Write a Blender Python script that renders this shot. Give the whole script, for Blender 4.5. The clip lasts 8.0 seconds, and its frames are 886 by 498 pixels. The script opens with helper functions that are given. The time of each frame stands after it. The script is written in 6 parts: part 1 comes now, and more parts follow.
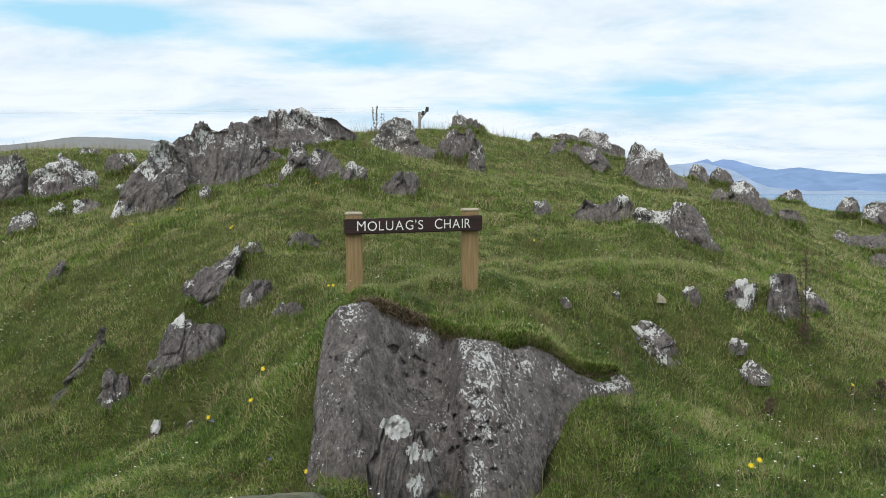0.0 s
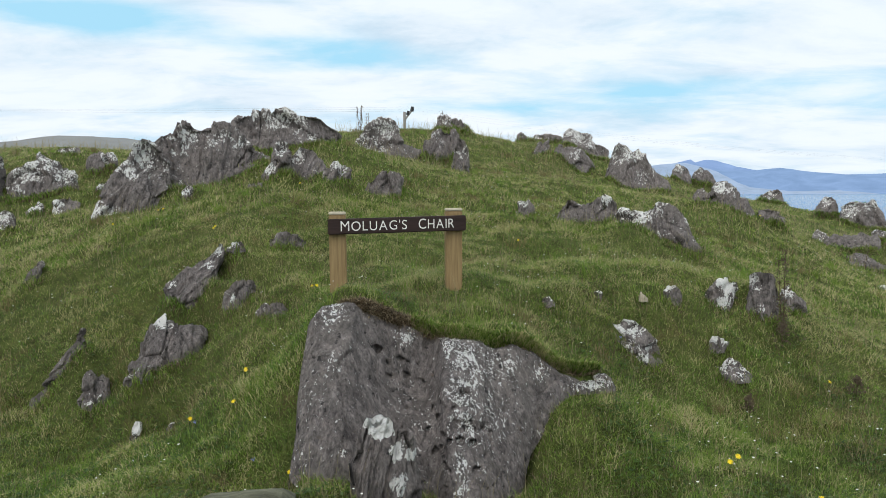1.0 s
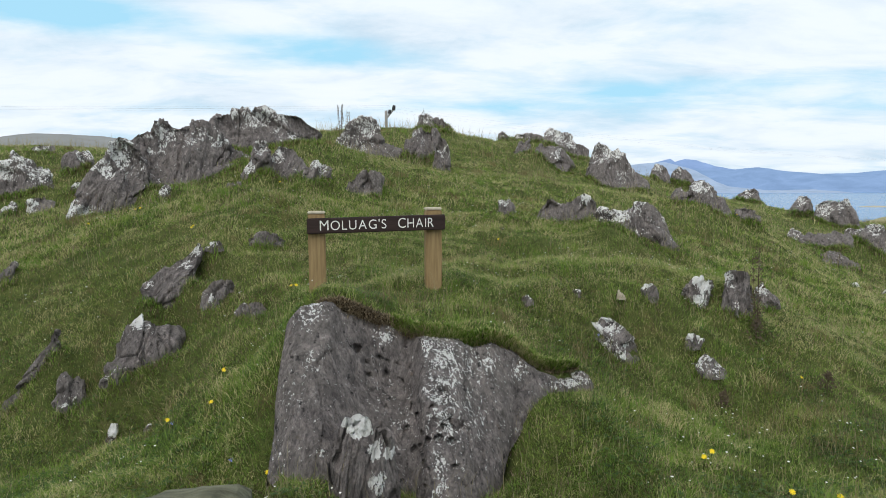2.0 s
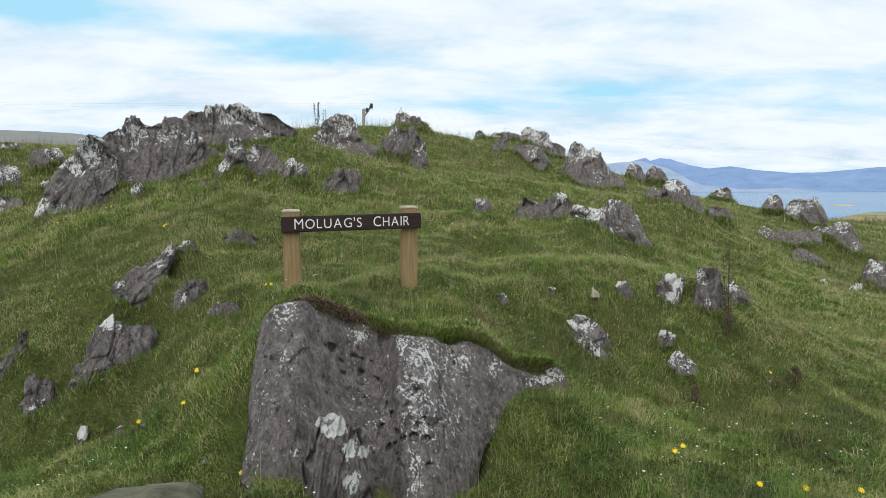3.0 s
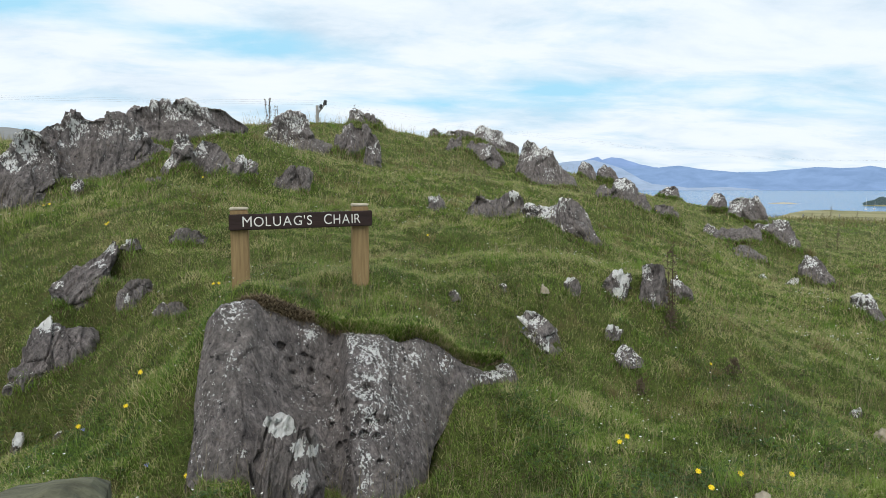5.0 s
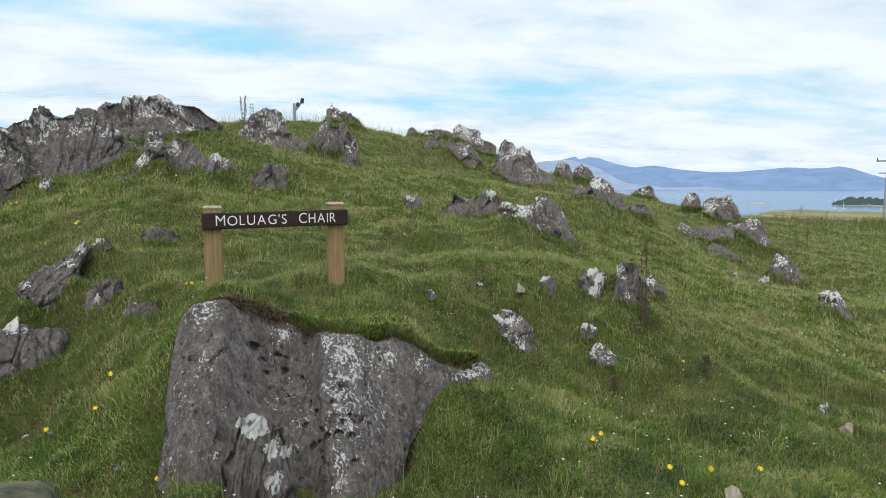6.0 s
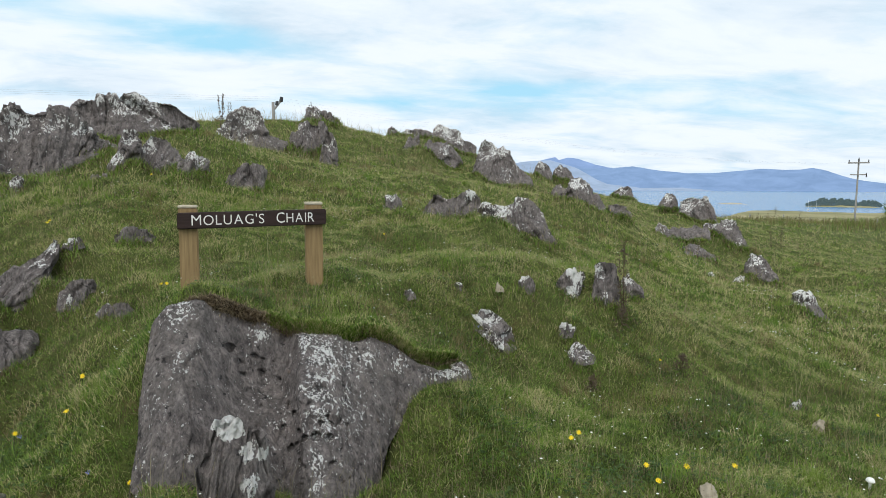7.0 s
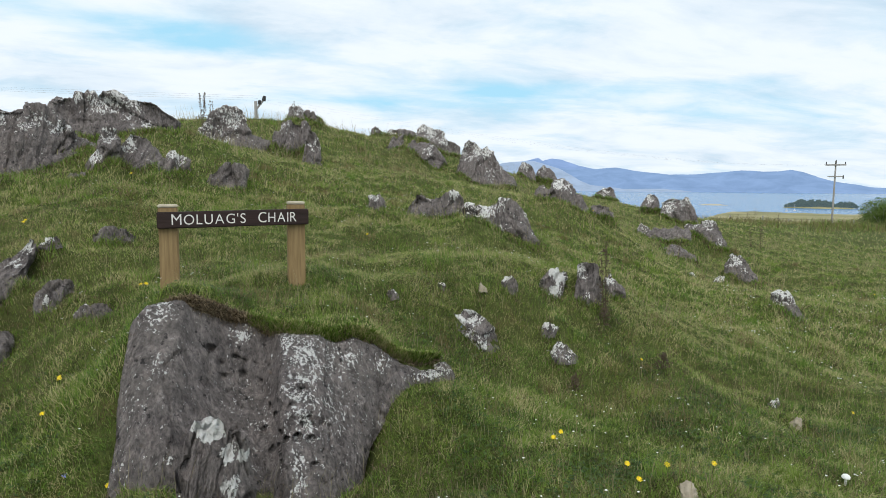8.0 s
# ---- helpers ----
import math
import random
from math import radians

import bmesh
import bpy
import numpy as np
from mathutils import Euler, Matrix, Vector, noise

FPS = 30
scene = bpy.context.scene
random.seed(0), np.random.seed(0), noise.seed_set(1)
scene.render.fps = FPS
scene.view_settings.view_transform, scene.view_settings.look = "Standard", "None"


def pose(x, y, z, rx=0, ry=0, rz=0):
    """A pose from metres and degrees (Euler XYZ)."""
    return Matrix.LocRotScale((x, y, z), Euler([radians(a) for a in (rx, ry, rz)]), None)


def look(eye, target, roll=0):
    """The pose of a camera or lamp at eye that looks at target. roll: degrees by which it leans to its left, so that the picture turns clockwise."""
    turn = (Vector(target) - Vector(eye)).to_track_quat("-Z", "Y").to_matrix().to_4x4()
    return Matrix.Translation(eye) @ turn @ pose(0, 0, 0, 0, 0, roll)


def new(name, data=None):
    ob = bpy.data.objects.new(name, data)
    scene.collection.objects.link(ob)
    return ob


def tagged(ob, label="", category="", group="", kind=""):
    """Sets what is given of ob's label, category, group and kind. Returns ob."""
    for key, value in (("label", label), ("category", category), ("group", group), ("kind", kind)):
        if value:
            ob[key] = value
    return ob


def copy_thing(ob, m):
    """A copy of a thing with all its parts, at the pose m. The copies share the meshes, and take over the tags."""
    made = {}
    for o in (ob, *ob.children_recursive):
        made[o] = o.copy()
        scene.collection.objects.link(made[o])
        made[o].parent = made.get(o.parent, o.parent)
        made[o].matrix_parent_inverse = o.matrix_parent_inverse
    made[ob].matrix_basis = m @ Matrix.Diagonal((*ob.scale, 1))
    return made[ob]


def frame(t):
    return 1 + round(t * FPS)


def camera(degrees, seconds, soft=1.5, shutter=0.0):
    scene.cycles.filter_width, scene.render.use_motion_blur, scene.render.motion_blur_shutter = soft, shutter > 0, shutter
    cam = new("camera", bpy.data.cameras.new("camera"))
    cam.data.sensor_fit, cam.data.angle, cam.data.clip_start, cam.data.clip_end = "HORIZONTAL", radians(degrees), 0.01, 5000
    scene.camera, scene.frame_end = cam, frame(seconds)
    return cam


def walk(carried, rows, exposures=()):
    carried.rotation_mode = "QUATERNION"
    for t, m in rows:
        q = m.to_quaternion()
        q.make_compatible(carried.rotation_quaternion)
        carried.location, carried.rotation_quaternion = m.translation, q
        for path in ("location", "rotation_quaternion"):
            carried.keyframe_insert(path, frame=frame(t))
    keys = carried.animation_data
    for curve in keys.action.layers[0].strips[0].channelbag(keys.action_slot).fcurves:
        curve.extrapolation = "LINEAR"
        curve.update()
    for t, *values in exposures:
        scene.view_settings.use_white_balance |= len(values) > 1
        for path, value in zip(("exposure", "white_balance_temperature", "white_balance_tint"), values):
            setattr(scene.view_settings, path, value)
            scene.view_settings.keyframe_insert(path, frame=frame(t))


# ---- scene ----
LENS = 71.44
EYE = 1.5
SEA = -11.0


def eye_row(t, turn, tilt, lean, x, y, z):
    """A row of the walk from compass turn, tilt, lean and the eye's place, in degrees and metres."""
    a, b = radians(turn), radians(tilt)
    eye = Vector((x, y, EYE + z))
    way = Vector((math.sin(a) * math.cos(b), math.cos(a) * math.cos(b), math.sin(b)))
    return t, look(eye, eye + way * 10, lean)


cam = camera(LENS, 8.0, soft=0.55)
walk(cam, [
    eye_row(0.0, 0.00, -5.16, -0.29, 0.000, 0.000, 0.000),
    eye_row(0.5, 0.61, -5.16, -0.29, 0.007, -0.002, 0.000),
    eye_row(1.0, 1.35, -5.18, -0.25, 0.012, -0.009, 0.001),
    eye_row(1.5, 2.09, -5.22, -0.24, 0.022, -0.016, 0.003),
    eye_row(3.0, 5.02, -5.43, -0.20, 0.050, -0.027, 0.002),
    eye_row(3.5, 5.99, -5.49, -0.17, 0.059, -0.031, 0.001),
    eye_row(4.0, 7.11, -5.56, -0.15, 0.063, -0.040, 0.001),
    eye_row(4.5, 8.10, -5.59, -0.11, 0.072, -0.042, 0.000),
    eye_row(6.0, 11.12, -5.71, 0.09, 0.099, -0.048, 0.000),
    eye_row(6.5, 12.02, -5.72, 0.18, 0.106, -0.045, 0.000),
    eye_row(7.0, 12.94, -5.71, 0.28, 0.110, -0.042, -0.001),
    eye_row(7.5, 13.68, -5.70, 0.37, 0.116, -0.040, -0.003),
    eye_row(8.0, 14.44, -5.67, 0.48, 0.116, -0.042, -0.003),
], exposures=[(0.0, 0.0), (8.0, 0.0)])

# ---- light ----
SUN_TURN, SUN_UP = radians(205), radians(56)      # compass bearing from +y towards +x, height
sun_data = bpy.data.lights.new("sun", "SUN")
sun_data.energy, sun_data.angle, sun_data.color = 1.85, radians(55), (1.0, 0.95, 0.87)
sun = new("sun", sun_data)
sun_from = Vector((math.sin(SUN_TURN) * math.cos(SUN_UP), math.cos(SUN_TURN) * math.cos(SUN_UP), math.sin(SUN_UP)))
sun.matrix_world = look(sun_from * 50, (0, 0, 0))


# ---- node helpers ----
def link(tree, a, b):
    tree.links.new(a, b)


def node(tree, kind, **settings):
    n = tree.nodes.new(kind)
    for key, value in settings.items():
        if key == "blend":
            n.blend_type = value
        elif key == "operation":
            n.operation = value
        elif key == "data_type":
            n.data_type = value
        elif key == "clamp":
            n.use_clamp = value
    return n


def math_node(tree, operation, a, b=None, clamp=False):
    n = node(tree, "ShaderNodeMath", operation=operation, clamp=clamp)
    for i, v in enumerate((a, b)):
        if v is None:
            continue
        if isinstance(v, (int, float)):
            n.inputs[i].default_value = v
        else:
            link(tree, v, n.inputs[i])
    return n.outputs[0]


def noise_node(tree, coords, scale, detail=4.0, rough=0.55, distortion=0.0):
    n = node(tree, "ShaderNodeTexNoise")
    n.inputs["Scale"].default_value = scale
    n.inputs["Detail"].default_value = detail
    n.inputs["Roughness"].default_value = rough
    n.inputs["Distortion"].default_value = distortion
    link(tree, coords, n.inputs["Vector"])
    return n.outputs["Fac"]


def ramp(tree, fac, stops):
    n = node(tree, "ShaderNodeValToRGB")
    els = n.color_ramp.elements
    while len(els) < len(stops):
        els.new(0.5)
    for e, (p, c) in zip(els, stops):
        e.position = p
        e.color = (*c, 1) if len(c) == 3 else (c[0], c[0], c[0], 1)
    link(tree, fac, n.inputs[0])
    return n.outputs[0]


def mix(tree, fac, a, b, blend="MIX"):
    n = node(tree, "ShaderNodeMix", data_type="RGBA", blend=blend)
    for socket, v in ((n.inputs[0], fac), (n.inputs[6], a), (n.inputs[7], b)):
        if isinstance(v, (int, float)):
            socket.default_value = v
        elif isinstance(v, tuple):
            socket.default_value = (*v, 1)
        else:
            link(tree, v, socket)
    return n.outputs[2]


def stretched(tree, coords, scale, turn=(0, 0, 0)):
    n = node(tree, "ShaderNodeMapping")
    n.inputs["Scale"].default_value = scale
    n.inputs["Rotation"].default_value = turn
    link(tree, coords, n.inputs["Vector"])
    return n.outputs[0]


# ---- sky ----
world = bpy.data.worlds.new("sky")
scene.world = world
world.use_nodes = True
wt = world.node_tree
wt.nodes.clear()
sky = node(wt, "ShaderNodeTexSky")
sky.sky_type, sky.sun_disc, sky.sun_elevation, sky.sun_rotation = "NISHITA", False, SUN_UP, SUN_TURN
wc = node(wt, "ShaderNodeTexCoord").outputs["Generated"]
sep = node(wt, "ShaderNodeSeparateXYZ")
link(wt, wc, sep.inputs[0])
lift = math_node(wt, "ADD", math_node(wt, "MAXIMUM", sep.outputs[2], 0.0), 0.16)
plane = node(wt, "ShaderNodeCombineXYZ")
link(wt, math_node(wt, "DIVIDE", sep.outputs[0], lift), plane.inputs[0])
link(wt, math_node(wt, "DIVIDE", sep.outputs[1], lift), plane.inputs[1])
cloud_at = stretched(wt, plane.outputs[0], (0.75, 1.0, 1.0))
big = noise_node(wt, cloud_at, 1.25, 6.0, 0.56, 0.35)
fine = noise_node(wt, stretched(wt, plane.outputs[0], (0.7, 1.1, 1.0)), 2.0, 7.0, 0.60, 0.3)


def sky_gap(bearing, up, wide, tall, depth):
    """A break in the cloud sheet, by bearing and height in degrees and its size on the sheet."""
    a, e = radians(bearing), radians(up)
    k = math.cos(e) / (math.sin(e) + 0.16)
    m = node(wt, "ShaderNodeMapping")
    m.vector_type = "TEXTURE"
    m.inputs["Location"].default_value = (k * math.sin(a), k * math.cos(a), 0)
    m.inputs["Rotation"].default_value = (0, 0, -a)
    m.inputs["Scale"].default_value = (wide, tall, 1)
    link(wt, plane.outputs[0], m.inputs["Vector"])
    far = node(wt, "ShaderNodeVectorMath", operation="LENGTH")
    link(wt, m.outputs[0], far.inputs[0])
    return math_node(wt, "MULTIPLY", math_node(wt, "SUBTRACT", 1.0, far.outputs["Value"], True), depth)


thin = math_node(wt, "ADD", math_node(wt, "MULTIPLY", big, 0.6), math_node(wt, "ADD", math_node(wt, "MULTIPLY", fine, 0.7), -0.04))
for gap in [(-7.8, 11.9, 0.7, 0.24, 0.34), (-11.2, 13.2, 0.5, 0.16, 0.22), (-27.8, 13.5, 0.7, 0.24, 0.38), (-25.7, 14.6, 0.5, 0.16, 0.2), (-31.6, 13.4, 0.4, 0.2, 0.18), (17.4, 8.6, 2.6, 0.6, 0.14), (22.9, 7.5, 1.8, 0.5, 0.12), (32.8, 8.9, 1.2, 0.2, 0.16), (6.0, 7.7, 0.8, 0.12, 0.14)]:
    thin = math_node(wt, "SUBTRACT", thin, sky_gap(*gap))
cover = ramp(wt, thin, [(0.24, (0.0,)), (0.44, (0.66,)), (0.60, (1.0,))])
tone = ramp(wt, fine, [(0.28, (6.5, 7.6, 8.8)), (0.42, (7.8, 8.9, 9.9)), (0.56, (9.0, 9.8, 10.4)), (1.0, (10.0, 10.3, 10.5))])
blue = mix(wt, 0.9, sky.outputs[0], (4.4, 8.1, 10.3))
colour = mix(wt, cover, blue, tone)
bg = node(wt, "ShaderNodeBackground")
bg.inputs["Strength"].default_value = 0.1
link(wt, colour, bg.inputs["Color"])
link(wt, bg.outputs[0], node(wt, "ShaderNodeOutputWorld").inputs[0])


# ---- materials ----
def material(name, rough=0.8):
    m = bpy.data.materials.new(name)
    m.use_nodes = True
    t = m.node_tree
    p = t.nodes["Principled BSDF"]
    p.inputs["Roughness"].default_value = rough
    p.inputs["Specular IOR Level"].default_value = 0.3
    return m, t, p, node(t, "ShaderNodeTexCoord").outputs["Object"]


def bumped(t, p, height, strength, distance):
    b = node(t, "ShaderNodeBump")
    b.inputs["Strength"].default_value = strength
    b.inputs["Distance"].default_value = distance
    link(t, height, b.inputs["Height"])
    link(t, b.outputs[0], p.inputs["Normal"])


def attribute(t, name):
    n = node(t, "ShaderNodeAttribute")
    n.attribute_name = name
    return n


def rock_material():
    m, t, p, co = material("limestone", 0.88)
    warped = stretched(t, co, (9.0, 9.0, 1.3), (0, 0.42, 0))
    grain = noise_node(t, warped, 2.2, 9.0, 0.68, 0.9)
    fine = noise_node(t, stretched(t, co, (30.0, 30.0, 7.0), (0, 0.42, 0)), 2.5, 6.0, 0.7, 0.4)
    blotch = noise_node(t, co, 2.6, 6.0, 0.62)
    pits = noise_node(t, co, 21.0, 5.0, 0.6)
    mottled = noise_node(t, stretched(t, co, (1.0, 1.0, 0.55)), 17.0, 9.0, 0.74, 0.3)
    base = ramp(t, grain, [(0.30, (0.078, 0.067, 0.064)), (0.43, (0.182, 0.158, 0.151)), (0.56, (0.258, 0.227, 0.217)), (0.74, (0.375, 0.338, 0.322))])
    base = mix(t, ramp(t, fine, [(0.38, (0.75,)), (0.55, (0.0,))]), base, (0.062, 0.057, 0.058))
    base = mix(t, ramp(t, blotch, [(0.42, (0.0,)), (0.70, (0.45,))]), base, (0.21, 0.188, 0.170))
    base = mix(t, 1.0, base, ramp(t, mottled, [(0.30, (0.45, 0.44, 0.44)), (0.5, (1.0, 1.0, 1.0)), (0.66, (1.55, 1.52, 1.50))]), "MULTIPLY")
    # the dark of small holes is painted in as near-black spots
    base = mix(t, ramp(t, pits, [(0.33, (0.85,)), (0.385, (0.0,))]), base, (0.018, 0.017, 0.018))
    grown = attribute(t, "lichen").outputs["Fac"]
    flecked = attribute(t, "flecks").outputs["Fac"]      # 1: a dust of small flecks, 0: broad patches
    wavy = node(t, "ShaderNodeVectorMath", operation="MULTIPLY_ADD")
    shake = node(t, "ShaderNodeTexNoise")
    shake.inputs["Scale"].default_value = 38.0
    shake.inputs["Detail"].default_value = 4.0
    link(t, co, shake.inputs["Vector"])
    link(t, shake.outputs["Color"], wavy.inputs[0])
    wavy.inputs[1].default_value = (0.055, 0.055, 0.055)
    link(t, co, wavy.inputs[2])
    thick = math_node(t, "ADD", grown, math_node(t, "MULTIPLY", math_node(t, "SUBTRACT", noise_node(t, co, 9.0, 5.0, 0.6, 0.5), 0.5), math_node(t, "SUBTRACT", 1.5, math_node(t, "MULTIPLY", flecked, 0.95))))
    thick = math_node(t, "MINIMUM", thick, math_node(t, "ADD", math_node(t, "MULTIPLY", thick, 0.45), 0.20))
    lace = noise_node(t, stretched(t, co, (1.0, 1.0, 0.6)), 72.0, 4.0, 0.7, 0.5)
    blots = noise_node(t, stretched(t, co, (1.0, 1.0, 0.5)), 30.0, 4.0, 0.62, 0.4)
    mottle = math_node(t, "ADD", math_node(t, "MULTIPLY", math_node(t, "SUBTRACT", lace, 0.5), math_node(t, "ADD", 1.25, math_node(t, "MULTIPLY", flecked, 1.5))), math_node(t, "MULTIPLY", math_node(t, "SUBTRACT", blots, 0.5), 1.35))
    cover = math_node(t, "ADD", thick, mottle)
    white = ramp(t, cover, [(0.385, (0.0,)), (0.44, (1.0,))])
    cell = node(t, "ShaderNodeTexVoronoi")
    cell.inputs["Scale"].default_value = 12.0
    link(t, wavy.outputs[0], cell.inputs["Vector"])
    chance = node(t, "ShaderNodeSeparateXYZ")
    link(t, cell.outputs["Color"], chance.inputs[0])
    reach = math_node(t, "ADD", math_node(t, "MULTIPLY", thick, 0.75), math_node(t, "SUBTRACT", math_node(t, "MULTIPLY", chance.outputs[0], 0.5), 0.42))
    inside = math_node(t, "SUBTRACT", reach, cell.outputs["Distance"])
    ring = math_node(t, "MULTIPLY", ramp(t, inside, [(0.0, (0.0,)), (0.04, (1.0,))]), ramp(t, inside, [(0.09, (1.0,)), (0.14, (0.0,))]))
    white = math_node(t, "MAXIMUM", white, ring)          # old rosettes die back in the middle
    pale = ramp(t, noise_node(t, co, 26.0, 6.0, 0.75), [(0.22, (0.55, 0.54, 0.52)), (0.40, (0.82, 0.81, 0.78)), (0.6, (0.93, 0.92, 0.90))])
    rust = ramp(t, noise_node(t, co, 3.7, 5.0, 0.6, 0.8), [(0.64, (0.0,)), (0.72, (0.45,))])
    base = mix(t, rust, base, (0.17, 0.11, 0.06))
    # crack darkness is painted into the colour, over the cracks cut in the mesh
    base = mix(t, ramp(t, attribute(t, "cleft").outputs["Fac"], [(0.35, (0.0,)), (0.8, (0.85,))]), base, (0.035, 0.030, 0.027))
    link(t, mix(t, white, base, pale), p.inputs["Base Color"])
    relief = math_node(t, "ADD", grain, math_node(t, "ADD", math_node(t, "MULTIPLY", fine, 0.5), math_node(t, "ADD", math_node(t, "MULTIPLY", pits, 0.6), math_node(t, "MULTIPLY", mottled, 0.8))))
    bumped(t, p, math_node(t, "ADD", relief, math_node(t, "MULTIPLY", white, 0.15)), 1.0, 0.045)
    return m


def turf_material():
    m, t, p, co = material("turf", 0.95)
    p.inputs["Specular IOR Level"].default_value = 0.1
    wide = noise_node(t, co, 0.55, 5.0, 0.6)
    tuft = noise_node(t, co, 9.0, 7.0, 0.7)
    blade = noise_node(t, co, 90.0, 4.0, 0.7)
    c = ramp(t, tuft, [(0.32, (0.032, 0.040, 0.012)), (0.5, (0.09, 0.115, 0.030)), (0.68, (0.18, 0.20, 0.065))])
    c = mix(t, ramp(t, wide, [(0.4, (0.0,)), (0.7, (0.6,))]), c, (0.11, 0.115, 0.04))
    c = mix(t, ramp(t, noise_node(t, co, 4.3, 6.0, 0.65, 0.6), [(0.55, (0.0,)), (0.68, (0.75,))]), c, (0.15, 0.115, 0.055))
    c = mix(t, ramp(t, blade, [(0.35, (0.6,)), (0.6, (0.0,))]), c, (0.02, 0.03, 0.008))
    link(t, c, p.inputs["Base Color"])
    bumped(t, p, math_node(t, "ADD", tuft, math_node(t, "MULTIPLY", blade, 0.6)), 1.0, 0.03)
    return m


def blade_material(name, low, high, dry, patches=None):
    """Thin leaves: colour by the tone of each leaf, some light let through. patches: a second green that grows in drifts."""
    m, t, p, co = material(name, 0.6)
    tone = attribute(t, "tone").outputs["Fac"]
    c = ramp(t, tone, [(0.0, low), (0.6, high), (0.86, high), (1.0, dry)])
    if patches:
        other = ramp(t, tone, [(0.0, patches[0]), (0.6, patches[1]), (0.86, patches[1]), (1.0, dry)])
        drift = ramp(t, noise_node(t, co, 1.9, 6.0, 0.68, 0.6), [(0.40, (0.0,)), (0.60, (1.0,))])
        c = mix(t, drift, c, other)
    link(t, c, p.inputs["Base Color"])
    thin = node(t, "ShaderNodeBsdfTranslucent")
    link(t, c, thin.inputs[0])
    both = node(t, "ShaderNodeMixShader")
    both.inputs[0].default_value = 0.35
    link(t, p.outputs[0], both.inputs[1])
    link(t, thin.outputs[0], both.inputs[2])
    link(t, both.outputs[0], t.nodes["Material Output"].inputs[0])
    return m


def plain_material(name, a, b, scale, rough=0.7, stretch=(1, 1, 1), bump=0.3):
    m, t, p, co = material(name, rough)
    g = noise_node(t, stretched(t, co, stretch), scale, 6.0, 0.6, 0.4)
    link(t, mix(t, ramp(t, g, [(0.3, (0.0,)), (0.7, (1.0,))]), a, b), p.inputs["Base Color"])
    if bump:
        bumped(t, p, g, bump, 0.01)
    return m


def haze_glow_material(name, ground, haze, share, scale):
    """Far land: land colour mixed with a share of blue glow that paints in the airlight."""
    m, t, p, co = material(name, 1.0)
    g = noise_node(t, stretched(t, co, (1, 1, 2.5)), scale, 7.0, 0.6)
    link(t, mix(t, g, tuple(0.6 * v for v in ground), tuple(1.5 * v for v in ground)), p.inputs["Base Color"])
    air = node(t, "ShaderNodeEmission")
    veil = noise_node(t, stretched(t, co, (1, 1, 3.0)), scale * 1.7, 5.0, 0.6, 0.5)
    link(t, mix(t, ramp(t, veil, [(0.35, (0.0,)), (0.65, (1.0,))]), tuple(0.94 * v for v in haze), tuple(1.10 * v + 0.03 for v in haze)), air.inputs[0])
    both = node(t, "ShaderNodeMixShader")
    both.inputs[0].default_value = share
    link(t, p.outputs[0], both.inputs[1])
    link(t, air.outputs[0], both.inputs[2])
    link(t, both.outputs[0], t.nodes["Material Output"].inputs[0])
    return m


ROCK = rock_material()
TURF = turf_material()
GRASS = blade_material("grass_blade", (0.043, 0.066, 0.013), (0.225, 0.314, 0.054), (0.50, 0.45, 0.23), ((0.032, 0.064, 0.013), (0.175, 0.292, 0.047)))
DRY = blade_material("dry_stem", (0.20, 0.17, 0.08), (0.36, 0.31, 0.17), (0.45, 0.40, 0.26))
HERB = blade_material("herb_leaf", (0.03, 0.06, 0.014), (0.07, 0.13, 0.03), (0.11, 0.16, 0.05))
RUSH = blade_material("rush", (0.09, 0.085, 0.03), (0.22, 0.18, 0.08), (0.34, 0.27, 0.14))
DEAD = blade_material("dead_stalk", (0.10, 0.073, 0.046), (0.22, 0.168, 0.105), (0.36, 0.29, 0.18))
TIMBER = plain_material("new_timber", (0.21, 0.138, 0.063), (0.35, 0.245, 0.12), 5.0, 0.75, (12, 12, 0.8))
ENDGRAIN = plain_material("cut_timber", (0.48, 0.42, 0.32), (0.62, 0.56, 0.44), 30.0, 0.85)
STAINED = plain_material("stained_board", (0.016, 0.008, 0.007), (0.042, 0.022, 0.019), 6.0, 0.5, (0.8, 10, 10))
PAINT = plain_material("white_paint", (0.72, 0.70, 0.66), (0.82, 0.81, 0.78), 40.0, 0.6)
OLD_WOOD = plain_material("weathered_wood", (0.045, 0.045, 0.032), (0.19, 0.19, 0.125), 38.0, 0.9, (0.6, 3.0, 1), 0.9)
POLE = plain_material("pole_wood", (0.26, 0.245, 0.23), (0.42, 0.40, 0.38), 3.0, 0.85, (6, 6, 0.5))
IRON = plain_material("dark_iron", (0.02, 0.02, 0.022), (0.05, 0.05, 0.05), 20.0, 0.5)
YELLOW = plain_material("yellow_petal", (0.75, 0.52, 0.01), (0.85, 0.68, 0.02), 60.0, 0.6)
WHITE = plain_material("white_petal", (0.70, 0.70, 0.66), (0.82, 0.82, 0.80), 60.0, 0.6)
BLUE = plain_material("blue_petal", (0.20, 0.22, 0.55), (0.30, 0.32, 0.70), 60.0, 0.6)
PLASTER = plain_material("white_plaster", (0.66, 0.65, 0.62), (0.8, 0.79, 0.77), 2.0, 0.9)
FIELD = plain_material("straw_field", (0.15, 0.15, 0.06), (0.36, 0.32, 0.17), 0.04, 0.95, (1, 1, 1), 0)
SAND = plain_material("shore_sand", (0.32, 0.28, 0.2), (0.45, 0.41, 0.32), 0.05, 0.95)
# haze on the ranges, hill and far leaves is painted in as emission
MOUNTAIN = haze_glow_material("mountain", (0.06, 0.08, 0.05), (0.275, 0.435, 0.745), 0.85, 0.004)
